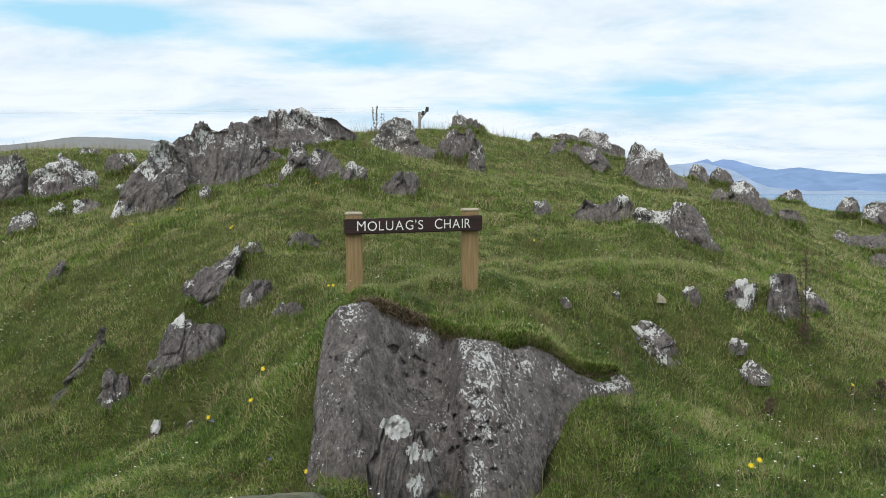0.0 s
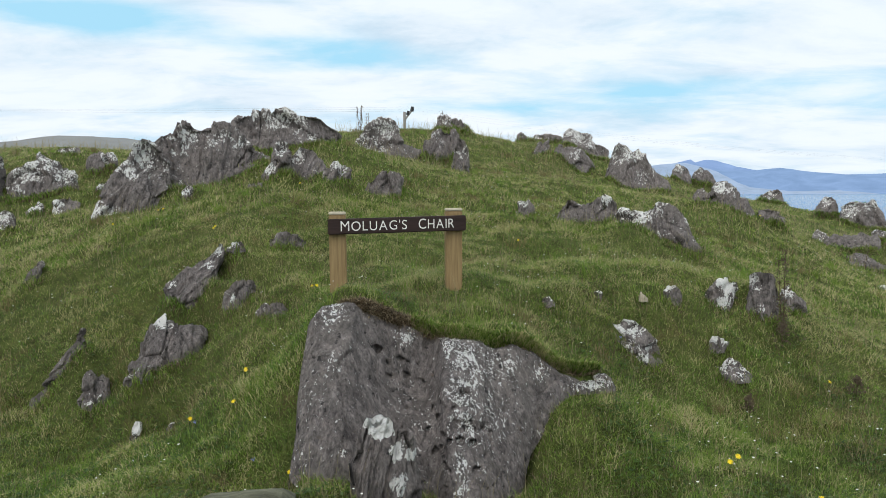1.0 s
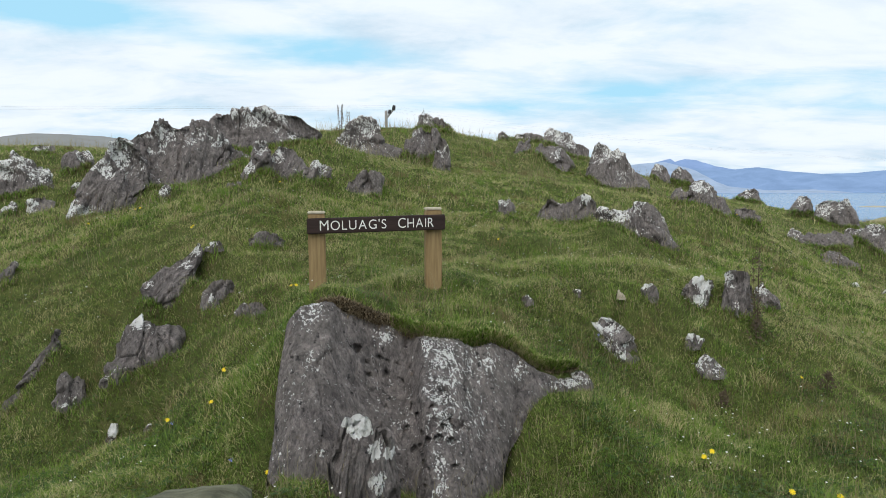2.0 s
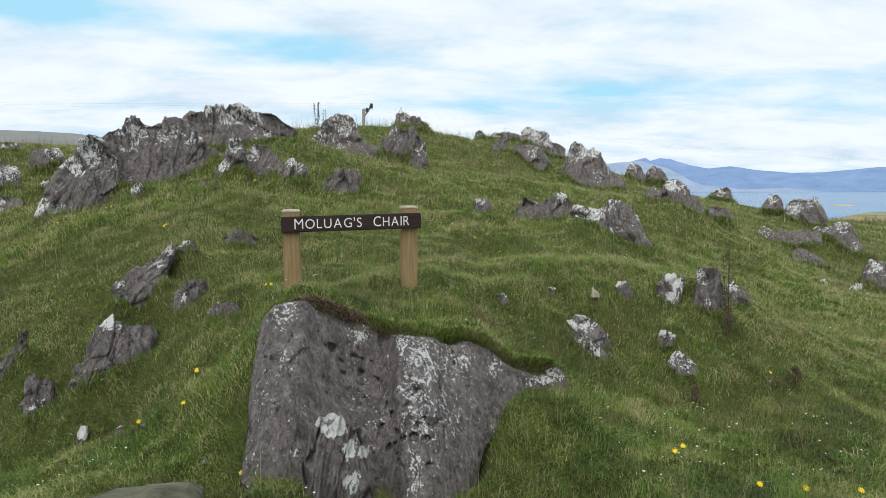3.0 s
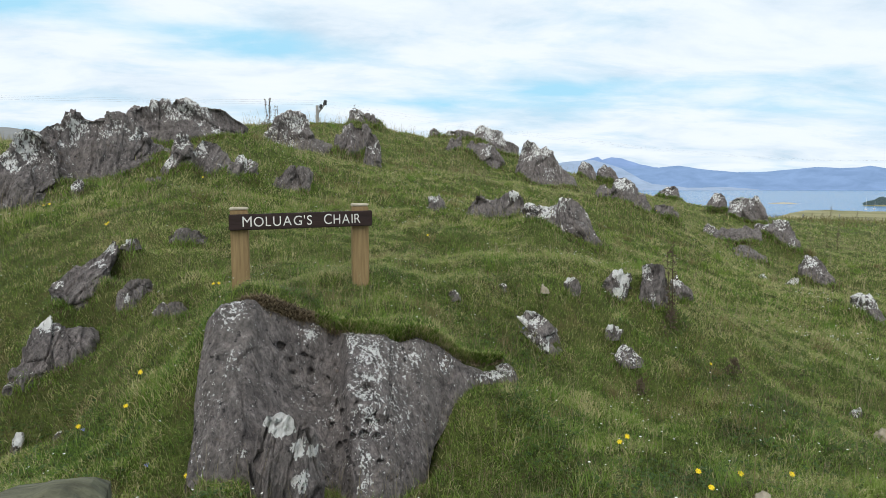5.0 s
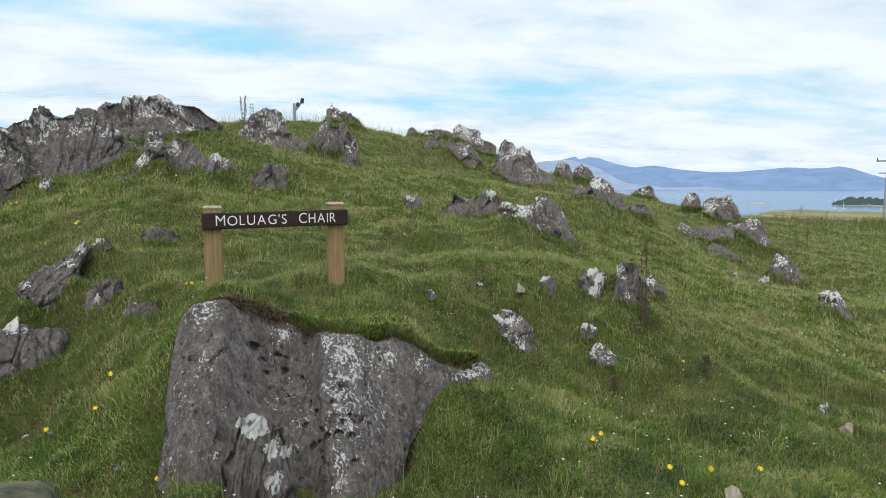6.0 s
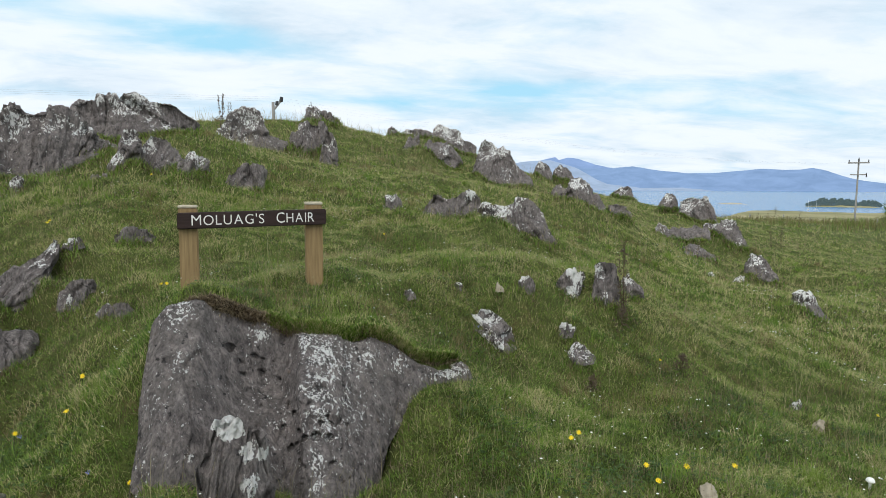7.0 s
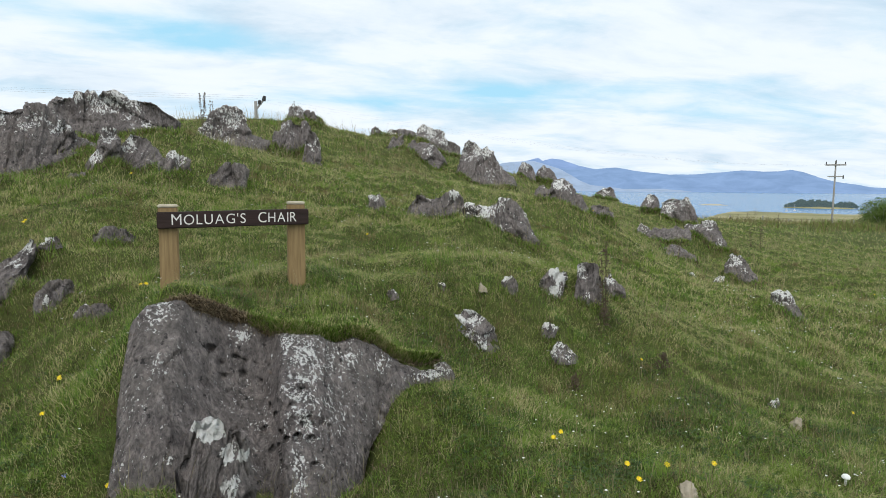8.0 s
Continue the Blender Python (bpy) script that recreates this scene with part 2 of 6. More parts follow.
MOUNTAIN_FAR = haze_glow_material("mountain_far", (0.06, 0.08, 0.08), (0.285, 0.435, 0.755), 0.91, 0.003)
MOUNTAIN_PALE = haze_glow_material("mountain_pale", (0.16, 0.16, 0.11), (0.40, 0.54, 0.77), 0.84, 0.006)
LEAVES = haze_glow_material("far_leaf", (0.035, 0.055, 0.022), (0.20, 0.30, 0.34), 0.33, 0.3)
HILL_LEFT = haze_glow_material("hill_left", (0.13, 0.12, 0.08), (0.36, 0.40, 0.45), 0.55, 0.01)


def water_material():
    m, t, p, co = material("sea_water", 0.22)
    p.inputs["Base Color"].default_value = (0.07, 0.19, 0.36, 1)
    p.inputs["IOR"].default_value = 1.33
    p.inputs["Specular IOR Level"].default_value = 0.12
    bumped(t, p, noise_node(t, stretched(t, co, (0.25, 0.6, 1)), 1.0, 4.0), 0.7, 0.4)
    return m


SOIL = plain_material("peat_soil", (0.022, 0.016, 0.010), (0.075, 0.055, 0.032), 45.0, 0.95, (1, 1, 1), 0.8)
WATER = water_material()
PALE_STONE = plain_material("pale_stone", (0.20, 0.17, 0.12), (0.42, 0.37, 0.29), 14.0, 0.9, (1, 1, 1), 0.6)


# ---- numbers: noise and ground ----
def lattice(ix, iy, iz, seed):
    n = (ix * 374761393 + iy * 668265263 + iz * 2147483647 + seed * 1274126177) & 0xFFFFFFFF
    n = ((n ^ (n >> 13)) * 1103515245) & 0xFFFFFFFF
    n = ((n ^ (n >> 16)) * 2246822519) & 0xFFFFFFFF
    return ((n ^ (n >> 15)) & 0xFFFF) / 65535.0


def vnoise(x, y, z, seed=0):
    """Smooth value noise, 0 to 1, for whole arrays."""
    x, y, z = np.broadcast_arrays(np.asarray(x, float), np.asarray(y, float), np.asarray(z, float))
    fx, fy, fz = np.floor(x), np.floor(y), np.floor(z)
    ix, iy, iz = fx.astype(np.int64), fy.astype(np.int64), fz.astype(np.int64)
    u, v, w = x - fx, y - fy, z - fz
    u, v, w = u * u * (3 - 2 * u), v * v * (3 - 2 * v), w * w * (3 - 2 * w)
    total = 0.0
    for a in (0, 1):
        for b in (0, 1):
            for c in (0, 1):
                total = total + lattice(ix + a, iy + b, iz + c, seed) * (u if a else 1 - u) * (v if b else 1 - v) * (w if c else 1 - w)
    return total


def fractal(x, y, z, seed=0, octaves=4, gain=0.5):
    total, size, amp = 0.0, 0.0, 1.0
    for k in range(octaves):
        total = total + amp * vnoise(x, y, z, seed + 17 * k)
        size += amp
        x, y, z, amp = x * 2.03 + 5.1, y * 2.03 + 1.7, z * 2.03 + 9.3, amp * gain
    return total / size


# Swells of the ground: place, spread and height of each
HILLS = [
    (-0.33, 16, 6, 0.8), (0, 0, 1.5, -0.095), (-12, 24, 8, 3.728), (0.24, 4.5, 1.5, 0.388),
    (-3.2, 3.2, 1.5, -0.14), (-2, 8.11, 1.5, 0.383), (12.22, 22.95, 6, 0.888), (3.53, 3.04, 1.5, -0.021),
    (3.01, 6.76, 1.5, 0.38), (9, 9, 3, 0.296), (3.57, 26.76, 6, 2.736), (-7.85, 12.19, 3, 1.175),
    (-2.12, 6.1, 1.5, 0.55), (4.7, 10.82, 1.5, 0.397), (-1.37, 10.11, 1.5, 0.876), (4, 1, 1.5, -0.068),
    (-4.37, 6.94, 1.5, 0.342), (-3, 2, 1.5, 0.061), (-4.53, 20.51, 3, 0.12), (28, 35, 13, 1.32),
    (5, 7.5, 1.5, 0.015), (-5, 3.5, 1.5, -0.651), (4.96, 16.89, 3, 0.981), (-0.82, 15.58, 3, 1.416),
]
HUMMOCKS = [
    (1.18, 8.01, 1.5, 0.363), (2.13, 10.79, 1.5, 0.662), (7.92, 9.06, 1.5, -0.505), (-12.76, 16.68, 3, 0.685),
    (2.03, 3.82, 1.5, 0.047), (6, 4, 1.5, -0.324), (7.1, 6.4, 1.5, 0.133), (2.71, 5.69, 1.5, 0.313),
    (2.2, 1.5, 1.5, 0.031), (0, -3, 1.5, 0.1), (1.06, 6.92, 1.5, 0.197), (-1.46, 11.91, 1.5, 0.191),
    (-6.92, 9.61, 1.5, 0.049), (-3.14, 9.71, 1.5, 0.335), (5.75, 10.27, 1.5, 0.368), (-2.66, 3.75, 1.5, -0.08),
    (-0.4, 3.48, 0.3, 0.179), (1.79, 2.11, 0.3, 0.058), (-0.24, 5.58, 0.45, -0.119), (2.04, 3.8, 0.45, -0.067),
    (1.18, 3.66, 0.45, -0.076), (-0.3, 2.45, 0.45, -0.039), (-1.98, 3.93, 0.45, -0.06), (-2.45, 4.45, 0.45, -0.077),
]
TUSSOCKS = [
    (0.08, 3.55, 0.3, 0.05), (1.78, 4.57, 0.45, 0.071), (0.5, 2.6, 0.3, -0.083), (-0.62, 4.35, 0.45, 0.044),
    (-0.74, 3.52, 0.3, 0.188), (-1.13, 3.51, 0.3, -0.076), (-0.66, 2.84, 0.3, -0.062), (1.63, 3.09, 0.45, -0.054),
    (3.66, 3.69, 0.45, -0.141), (2.03, 3.82, 0.45, -0.068), (-3.2, 3.2, 0.45, 0.151), (-3, 1, 0.3, -0.051),
    (4, 6, 0.8, -0.244), (0.11, 3.76, 0.45, 0.1), (-2.03, 4.45, 0.45, -0.054), (-1.15, 4.4, 0.45, 0.065),
    (-2, 2.5, 0.45, 0.073), (1.1, 6.49, 0.8, -0.105), (2.02, 3.85, 0.45, -0.067), (1.54, 4.44, 0.45, 0.061),
    (0.24, 4.5, 0.45, 0.085), (-1, 1.2, 0.45, 0.046), (-1.2, 2.3, 0.3, 0.047), (1.98, 2.6, 0.3, -0.033),
]
TUFTS = [
    (-0.4, 3.48, 0.45, 0.093), (1.83, 2.11, 0.3, 0.058), (-1.91, 3.9, 0.45, -0.057), (-0.07, 9.18, 0.8, 0.173),
    (-1.06, 7.78, 0.8, 0.097), (-0.63, 8.8, 0.8, -0.135), (-2.5, 4.46, 0.45, -0.078), (2.06, 3.8, 0.45, -0.061),
    (5, 3.5, 0.8, 0.132), (2.57, 3.79, 0.45, 0.067), (2.93, 4.04, 0.45, -0.054), (-0.15, 3.5, 0.45, 0.08),
    (-1.09, 4.39, 0.45, 0.066), (2.2, 1.5, 0.45, 0.035), (2.38, 4.72, 0.45, -0.044), (1.8, 4.52, 0.45, 0.055),
    (1.52, 4.09, 0.45, -0.045), (-1.89, 3.97, 0.45, -0.057), (-1.33, 6.47, 0.8, 0.119), (-2.24, 5.13, 0.45, 0.049),
    (-3.84, 5.85, 0.8, 0.065), (-5.76, 8.17, 0.8, 0.057), (2.09, 3.81, 0.45, -0.054), (0.24, 4.5, 0.8, 0.045),
]
APRONS = []          # soil and turf banked against the rocks, filled in as they are built
FAR_KNOLL = [(61, 46.5, 3.6, 5.2)]


def scarp(x, y, z):
    """The bank broken away in front of the seat rock."""
    brow = np.interp(x, [-0.75, -0.5, -0.2, 0.04, 0.12, 0.55, 0.75, 0.95, 1.25], [3.28, 3.33, 3.45, 3.52, 3.40, 3.43, 3.47, 3.52, 3.58])
    inside = np.clip((x + 0.66) / 0.10, 0, 1) * np.clip((1.22 - x) / 0.15, 0, 1) * np.clip((brow + 0.02 - y) / 0.08, 0, 1)
    inside = inside * np.clip((y - 2.30) / 0.22, 0, 1)
    floor = np.interp(x, [-0.7, -0.5, -0.35, -0.2, 0.3, 0.48, 0.56, 0.66, 0.8, 1.2], [0.25, 0.22, 0.17, 0.10, 0.02, 0.03, 0.15, 0.31, 0.345, 0.345])
    floor = floor + (0.07 - floor) * np.clip((3.25 - y) / 0.6, 0, 1) * np.clip((x - 0.4) / 0.2, 0, 1)
    return z + inside * (floor - z)


def terrace(x, y):
    """The lip of the turf terrace right of the seat rock, with a dip behind it."""
    reach = np.clip((x - 0.7) / 0.6, 0, 1) * np.clip((3.7 - x) / 0.9, 0, 1)
    edge = 5.12 + 0.06 * (x - 1) + 0.12 * np.sin(2.1 * x)
    return reach * (0.07 * np.exp(-((y - edge) / 0.26) ** 2) - 0.14 * np.exp(-((y - edge - 0.95) / 0.45) ** 2))


def height(x, y):
    """The ground's height, for numbers or whole arrays."""
    x, y = np.asarray(x, float), np.asarray(y, float)
    r = np.hypot(x, y)
    z = -0.04 * r + 0.0035 * np.maximum(r - 60, 0)
    for a, b, s, c in HILLS + HUMMOCKS + TUSSOCKS + TUFTS + FAR_KNOLL + APRONS:
        z = z + c * np.exp(-((x - a) ** 2 + (y - b) ** 2) / (2 * s * s))
    z = scarp(x, y, z + terrace(x, y))
    near = np.clip((r - 1.0) / 2.0, 0, 1)
    calm = 1 - 0.55 * np.clip((x - 0.5) / 0.4, 0, 1) * np.clip((4.3 - y) / 0.6, 0, 1)
    near = near * calm
    z = z + near * 0.08 * (fractal(x * 1.0, y * 1.0, 0, 5, 2) - 0.5) + near * 0.12 * (fractal(x * 2.2, y * 2.2, 0, 3, 3) - 0.5) + near * 0.10 * (fractal(x * 5, y * 5, 0, 9, 2) - 0.5)
    far = np.clip((r - 40) / 120, 0, 1)
    return z + far * 3.0 * (fractal(x * 0.02, y * 0.02, 0, 21, 3) - 0.5)


def ground_at(x, y):
    return float(height(x, y))


# ---- building helpers ----
def fast_mesh(name, verts, tris, mat, tone=None, quads=False, smooth=False):
    """A large mesh straight from arrays, with an optional tone for each corner point."""
    k = 4 if quads else 3
    me = bpy.data.meshes.new(name)
    me.vertices.add(len(verts))
    me.vertices.foreach_set("co", np.ascontiguousarray(verts, np.float32).ravel())
    me.loops.add(len(tris) * k)
    me.loops.foreach_set("vertex_index", np.ascontiguousarray(tris, np.int32).ravel())
    me.polygons.add(len(tris))
    me.polygons.foreach_set("loop_start", np.arange(0, len(tris) * k, k, dtype=np.int32))
    if smooth:
        me.polygons.foreach_set("use_smooth", np.ones(len(tris), bool))
    me.materials.append(mat)
    me.update(calc_edges=True)
    if tone is not None:
        me.attributes.new("tone", "FLOAT", "POINT").data.foreach_set("value", np.ascontiguousarray(tone, np.float32))
    return me


def grid_faces(nu, nv):
    i, j = np.meshgrid(np.arange(nu - 1), np.arange(nv - 1), indexing="ij")
    a = (i * nv + j).ravel()
    return np.stack([a, a + nv, a + nv + 1, a + 1], 1)


def part(name, bm, mat, parent, label=""):
    """Links a bmesh as one mesh object under a thing or a part."""
    me = bpy.data.meshes.new(name)
    bm.to_mesh(me)
    bm.free()
    me.materials.append(mat)
    ob = new(name, me)
    ob.parent = parent
    return tagged(ob, label)


def part_mesh(name, me, parent, label=""):
    ob = new(name, me)
    ob.parent = parent
    return tagged(ob, label)


def box(x0, x1, y0, y1, z0, z1, bevel=0.004, segments=2):
    bm = bmesh.new()
    bmesh.ops.create_cube(bm, size=1.0, matrix=Matrix.Translation(((x0 + x1) / 2, (y0 + y1) / 2, (z0 + z1) / 2)) @ Matrix.Diagonal((x1 - x0, y1 - y0, z1 - z0, 1)))
    if bevel:
        bmesh.ops.bevel(bm, geom=bm.edges[:], offset=bevel, segments=segments, affect="EDGES")
    return bm


def rod(a, b, r0, r1, sides=8):
    """A tapered round bar between two points."""
    bm = bmesh.new()
    a, b = Vector(a), Vector(b)
    m = Matrix.Translation((a + b) / 2) @ (b - a).to_track_quat("Z", "Y").to_matrix().to_4x4()
    bmesh.ops.create_cone(bm, cap_ends=True, segments=sides, radius1=r0, radius2=r1, depth=(b - a).length, matrix=m)
    return bm


# ---- ground ----
def build_ground():
    r = np.concatenate([np.geomspace(0.25, 1.4, 16)[:-1], np.geomspace(1.4, 30, 270)[:-1], np.geomspace(30, 4800, 70)])
    a = np.concatenate([np.linspace(-180, -50, 40)[:-1], np.linspace(-50, 64, 380)[:-1], np.linspace(64, 180, 36)])
    rr, aa = np.meshgrid(r, np.radians(a), indexing="ij")
    x, y = rr * np.sin(aa), rr * np.cos(aa)
    z = np.maximum(height(x, y), -40)
    x[0], y[0], z[0] = 0.0, 0.0, ground_at(0, 0)          # the innermost ring closes at one place
    verts = np.stack([x, y, z], -1).reshape(-1, 3)
    faces = grid_faces(len(r), len(a))
    me = fast_mesh("ground", verts, faces[:, ::-1], TURF, quads=True, smooth=True)
    me.materials.append(FIELD)
    ring = np.repeat(np.arange(len(r) - 1), len(a) - 1)
    me.polygons.foreach_set("material_index", (r[ring] > 95).astype(np.int32))
    tagged(new("ground", me), "rough sheep-grazed turf over a rocky knoll", "ground", kind="structure")


def build_sea():
    bm = bmesh.new()
    bmesh.ops.create_circle(bm, cap_ends=True, segments=64, radius=4900, matrix=Matrix.Translation((0, 0, SEA)))
    me = bpy.data.meshes.new("water")
    bm.to_mesh(me)
    bm.free()
    me.materials.append(WATER)
    tagged(new("water", me), "calm pale blue sea loch below the fields", "sea", kind="structure")


build_sea()


def ridge(name, mat, distance, depth, skyline, foot, seed, label):
    """A far range of hills: bearing and height of its skyline in degrees, standing on the sea."""
    b = np.array([p[0] for p in skyline], float)
    e = np.array([p[1] for p in skyline], float)
    n = 260
    bearing = np.linspace(b[0], b[-1], n)
    top = np.interp(bearing, b, e) + 0.10 * (fractal(bearing * 1.1, 0, 0, seed, 5) - 0.5)
    rows = 14
    verts = []
    for k in range(rows):
        q = k / (rows - 1)
        d = distance + depth * q
        rough = 1 + 0.35 * (fractal(bearing * 0.9, q * 3.0, 0, seed + 5, 4) - 0.5) * math.sin(math.pi * q)
        crest = np.tan(np.radians(top)) * (distance + depth) + EYE
        z = foot + (crest - foot) * (q ** 0.8) * rough
        verts.append(np.stack([d * np.sin(np.radians(bearing)), d * np.cos(np.radians(bearing)), z], -1))
    back = verts[-1].copy()
    back[:, 2] = foot
    back[:, :2] *= 1.03
    verts.append(back)
    me = fast_mesh(name, np.concatenate(verts), grid_faces(rows + 1, n), mat, quads=True, smooth=True)
    tagged(new(name, me), label, "mountains", kind="structure")


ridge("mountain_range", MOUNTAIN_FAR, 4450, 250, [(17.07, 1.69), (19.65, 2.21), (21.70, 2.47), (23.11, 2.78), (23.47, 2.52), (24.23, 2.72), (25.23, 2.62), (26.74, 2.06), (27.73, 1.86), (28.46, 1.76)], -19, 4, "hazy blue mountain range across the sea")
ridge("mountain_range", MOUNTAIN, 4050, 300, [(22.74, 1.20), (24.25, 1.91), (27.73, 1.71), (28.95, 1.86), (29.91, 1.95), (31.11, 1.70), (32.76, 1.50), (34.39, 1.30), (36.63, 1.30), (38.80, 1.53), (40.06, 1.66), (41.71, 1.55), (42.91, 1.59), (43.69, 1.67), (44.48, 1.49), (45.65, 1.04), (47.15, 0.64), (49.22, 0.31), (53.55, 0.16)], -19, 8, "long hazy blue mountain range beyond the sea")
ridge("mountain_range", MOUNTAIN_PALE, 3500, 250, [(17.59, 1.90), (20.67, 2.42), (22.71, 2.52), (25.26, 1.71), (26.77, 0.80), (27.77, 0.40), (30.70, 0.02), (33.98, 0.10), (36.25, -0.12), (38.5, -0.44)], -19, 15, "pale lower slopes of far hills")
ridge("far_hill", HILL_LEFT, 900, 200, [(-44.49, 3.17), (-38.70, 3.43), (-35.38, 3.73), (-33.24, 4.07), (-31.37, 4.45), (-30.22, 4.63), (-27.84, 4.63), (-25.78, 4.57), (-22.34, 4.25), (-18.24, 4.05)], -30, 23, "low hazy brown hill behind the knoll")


# ---- rocks ----
FEET = []                # the foot line of each rock, where longer grass grows
BANKS = []               # feet of the rocks: place, spread, height wanted
BROW = [(-0.47, 3.33, 0.905), (-0.36, 3.36, 0.885), (-0.21, 3.43, 0.80), (-0.08, 3.46, 0.745), (0.02, 3.46, 0.705), (0.10, 3.37, 0.715), (0.20, 3.37, 0.69),
        (0.30, 3.39, 0.665), (0.38, 3.42, 0.635), (0.46, 3.44, 0.655), (0.55, 3.44, 0.64), (0.62, 3.46, 0.60), (0.70, 3.49, 0.53), (0.80, 3.53, 0.465), (0.92, 3.57, 0.435), (1.04, 3.61, 0.435)]
# turf that has grown up behind and over some of the rocks: place, spread, height
TURF_CAPS = [(2.17, 8.06, 0.14, 1.41), (-3.08, 9.2, 0.22, 2.49), (3.61, 15.49, 0.18, 2.79), (12.4, 17.36, 0.25, 1.26), (-7.16, 10.37, 0.34, 2.32), (-5.54, 9.85, 0.17, 1.54), (-3.29, 8.11, 0.15, 1.61), (0.99, 16.27, 0.23, 3.25), (-3.93, 8.98, 0.15, 2.26), (-7.32, 12.17, 0.33, 2.33), (-1.38, 6.15, 0.15, 1.07), (3.06, 16.72, 0.26, 2.91)]
FOOTPRINTS = []          # where no grass grows: centre, turn, half width, front and back depth


def cleaved(grid, seed, grain, share):
    """Splits flat faces off a rounded rock, most of them along its cleavage; share: how far each point may be cut."""
    share = share.reshape(-1)
    rng = np.random.default_rng(seed + 5)
    pts = grid.reshape(-1, 3).copy()
    span = pts.max(0) - pts.min(0)
    g = radians(grain)
    for k in range(int(14 + 10 * min(span[0], 3.0))):
        at = pts[rng.integers(len(pts))]
        flat = np.array([math.cos(g), -0.5, -math.sin(g)]) * rng.choice([-1, 1]) if k % 2 else np.array([rng.normal() * 0.5, -1.0, 0.4 + 0.5 * rng.normal()])
        n = flat + 0.45 * rng.normal(size=3) * np.array([1.0, 0.5, 0.8])
        n[1] = -abs(n[1])
        n /= np.linalg.norm(n)
        reach = max(0.45 * min(span[0], span[2] * 1.5), 0.05)
        close = np.clip(1.6 - np.abs(pts[:, 0] - at[0]) / reach, 0, 1)
        along = (pts - at) @ n
        local = along[close > 0.5]
        if len(local) < 20:
            continue
        cut = np.quantile(local, rng.uniform(0.80, 0.94))
        over = np.clip(along - cut, 0, 0.3 * span[2]) * close * share
        pts -= n * (0.92 * over)[:, None]
    return pts.reshape(grid.shape)


def rock_mesh(name, grid, seed, relief, grown, grain=20.0, blocky=1.0, mat=None, fluted=0.8, cuts=None):
    """Rough, cleaved stone from a smooth grid of points (nu, nv, 3): broken blocks, steep cleavage, lichen.
    grain: how far the cleavage leans from upright, in degrees; grown: how thick the lichen is at each point."""
    nu, nv, _ = grid.shape
    grid = grid if cuts is None else cleaved(grid, seed, grain, cuts)
    nrm = np.cross(np.gradient(grid, axis=0), np.gradient(grid, axis=1))
    nrm /= np.linalg.norm(nrm, axis=2, keepdims=True) + 1e-9
    rng = np.random.default_rng(seed)
    x, y, z = grid[..., 0], grid[..., 1], grid[..., 2]
    g = radians(grain)
    across = x * math.cos(g) - z * math.sin(g)
    along = x * math.sin(g) + z * math.cos(g)
    # blocks between cracks, long in the direction of the cleavage
    size = np.array([across.max() - across.min(), along.max() - along.min(), y.max() - y.min()]) + 1e-6
    low = np.array([across.min(), along.min(), y.min()])
    count = int(np.clip(size[0] * size[1] / (relief * 11) ** 2, 7, 40))
    seeds = low + size * rng.random((count, 3))
    s = 1.0 / relief
    wob = relief * 1.6
    q = np.stack([across + wob * (fractal(x * s * 0.1, y * s * 0.1, z * s * 0.1, seed + 1, 3) - 0.5), along, y], -1).reshape(-1, 3)
    near = np.full(len(q), 1e9)
    second = np.full(len(q), 1e9)
    owner = np.zeros(len(q), int)
    for k in range(count):
        d = np.sqrt((((q - seeds[k]) * np.array([1.0, 0.34, 0.7])) ** 2).sum(1))
        first = d < near
        second = np.where(first, near, np.minimum(second, d))
        owner = np.where(first, k, owner)
        near = np.where(first, d, near)
    slope = (rng.random((count, 3)) - 0.5) * np.array([1.5, 0.45, 0.6])
    facet = np.clip(((q - seeds[owner]) * slope[owner]).sum(1), -2.4 * relief, 2.4 * relief) + relief * 1.5 * (rng.random(count)[owner] - 0.5)
    crack = np.exp(-((second - near) / (relief * 0.22)) ** 2)
    facet, crack = facet.reshape(nu, nv), crack.reshape(nu, nv)
    ribs = fractal(across * s * 0.42, along * s * 0.05, y * s * 0.2, seed, 4, 0.65)
    ribs = 1 - np.abs(2 * ribs - 1)
    lumps = fractal(x * s * 0.08, y * s * 0.08, z * s * 0.08, seed + 3, 3)
    fine = fractal(x * s * 0.9, y * s * 0.9, z * s * 0.9, seed + 8, 3, 0.65)
    sway = fractal(x * s * 0.05, y * s * 0.05, z * s * 0.05, seed + 21, 3)
    wide_plate = across * s / 5.5 + 1.6 * sway
    thin_plate = across * s / 1.9 + 2.4 * sway + 0.4 * fine
    plates = 1.1 * (wide_plate - np.floor(wide_plate) - 0.5) + 0.6 * np.clip(2 * lumps - 0.4, 0, 1) * (thin_plate - np.floor(thin_plate) - 0.5)
    push = blocky * facet + relief * plates * (0.35 + 0.65 * blocky) * fluted / 0.8 + relief * (fluted * (ribs - 0.6) + 0.4 * (lumps - 0.5) + 0.9 * (fine - 0.5) - 1.3 * blocky * crack)
    pts = grid + nrm * push[..., None]
    patch = fractal(x * 3.1, y * 3.1, z * 3.1, seed + 11, 3)
    grown = grown + 0.5 * (patch - 0.5) + 0.10 * np.clip(nrm[..., 2], -0.3, 1) + 0.22 * (ribs - 0.65) - 0.2 * crack
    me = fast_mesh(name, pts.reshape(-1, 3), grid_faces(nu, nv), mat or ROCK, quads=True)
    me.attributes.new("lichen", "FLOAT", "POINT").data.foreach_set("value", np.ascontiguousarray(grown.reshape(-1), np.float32))
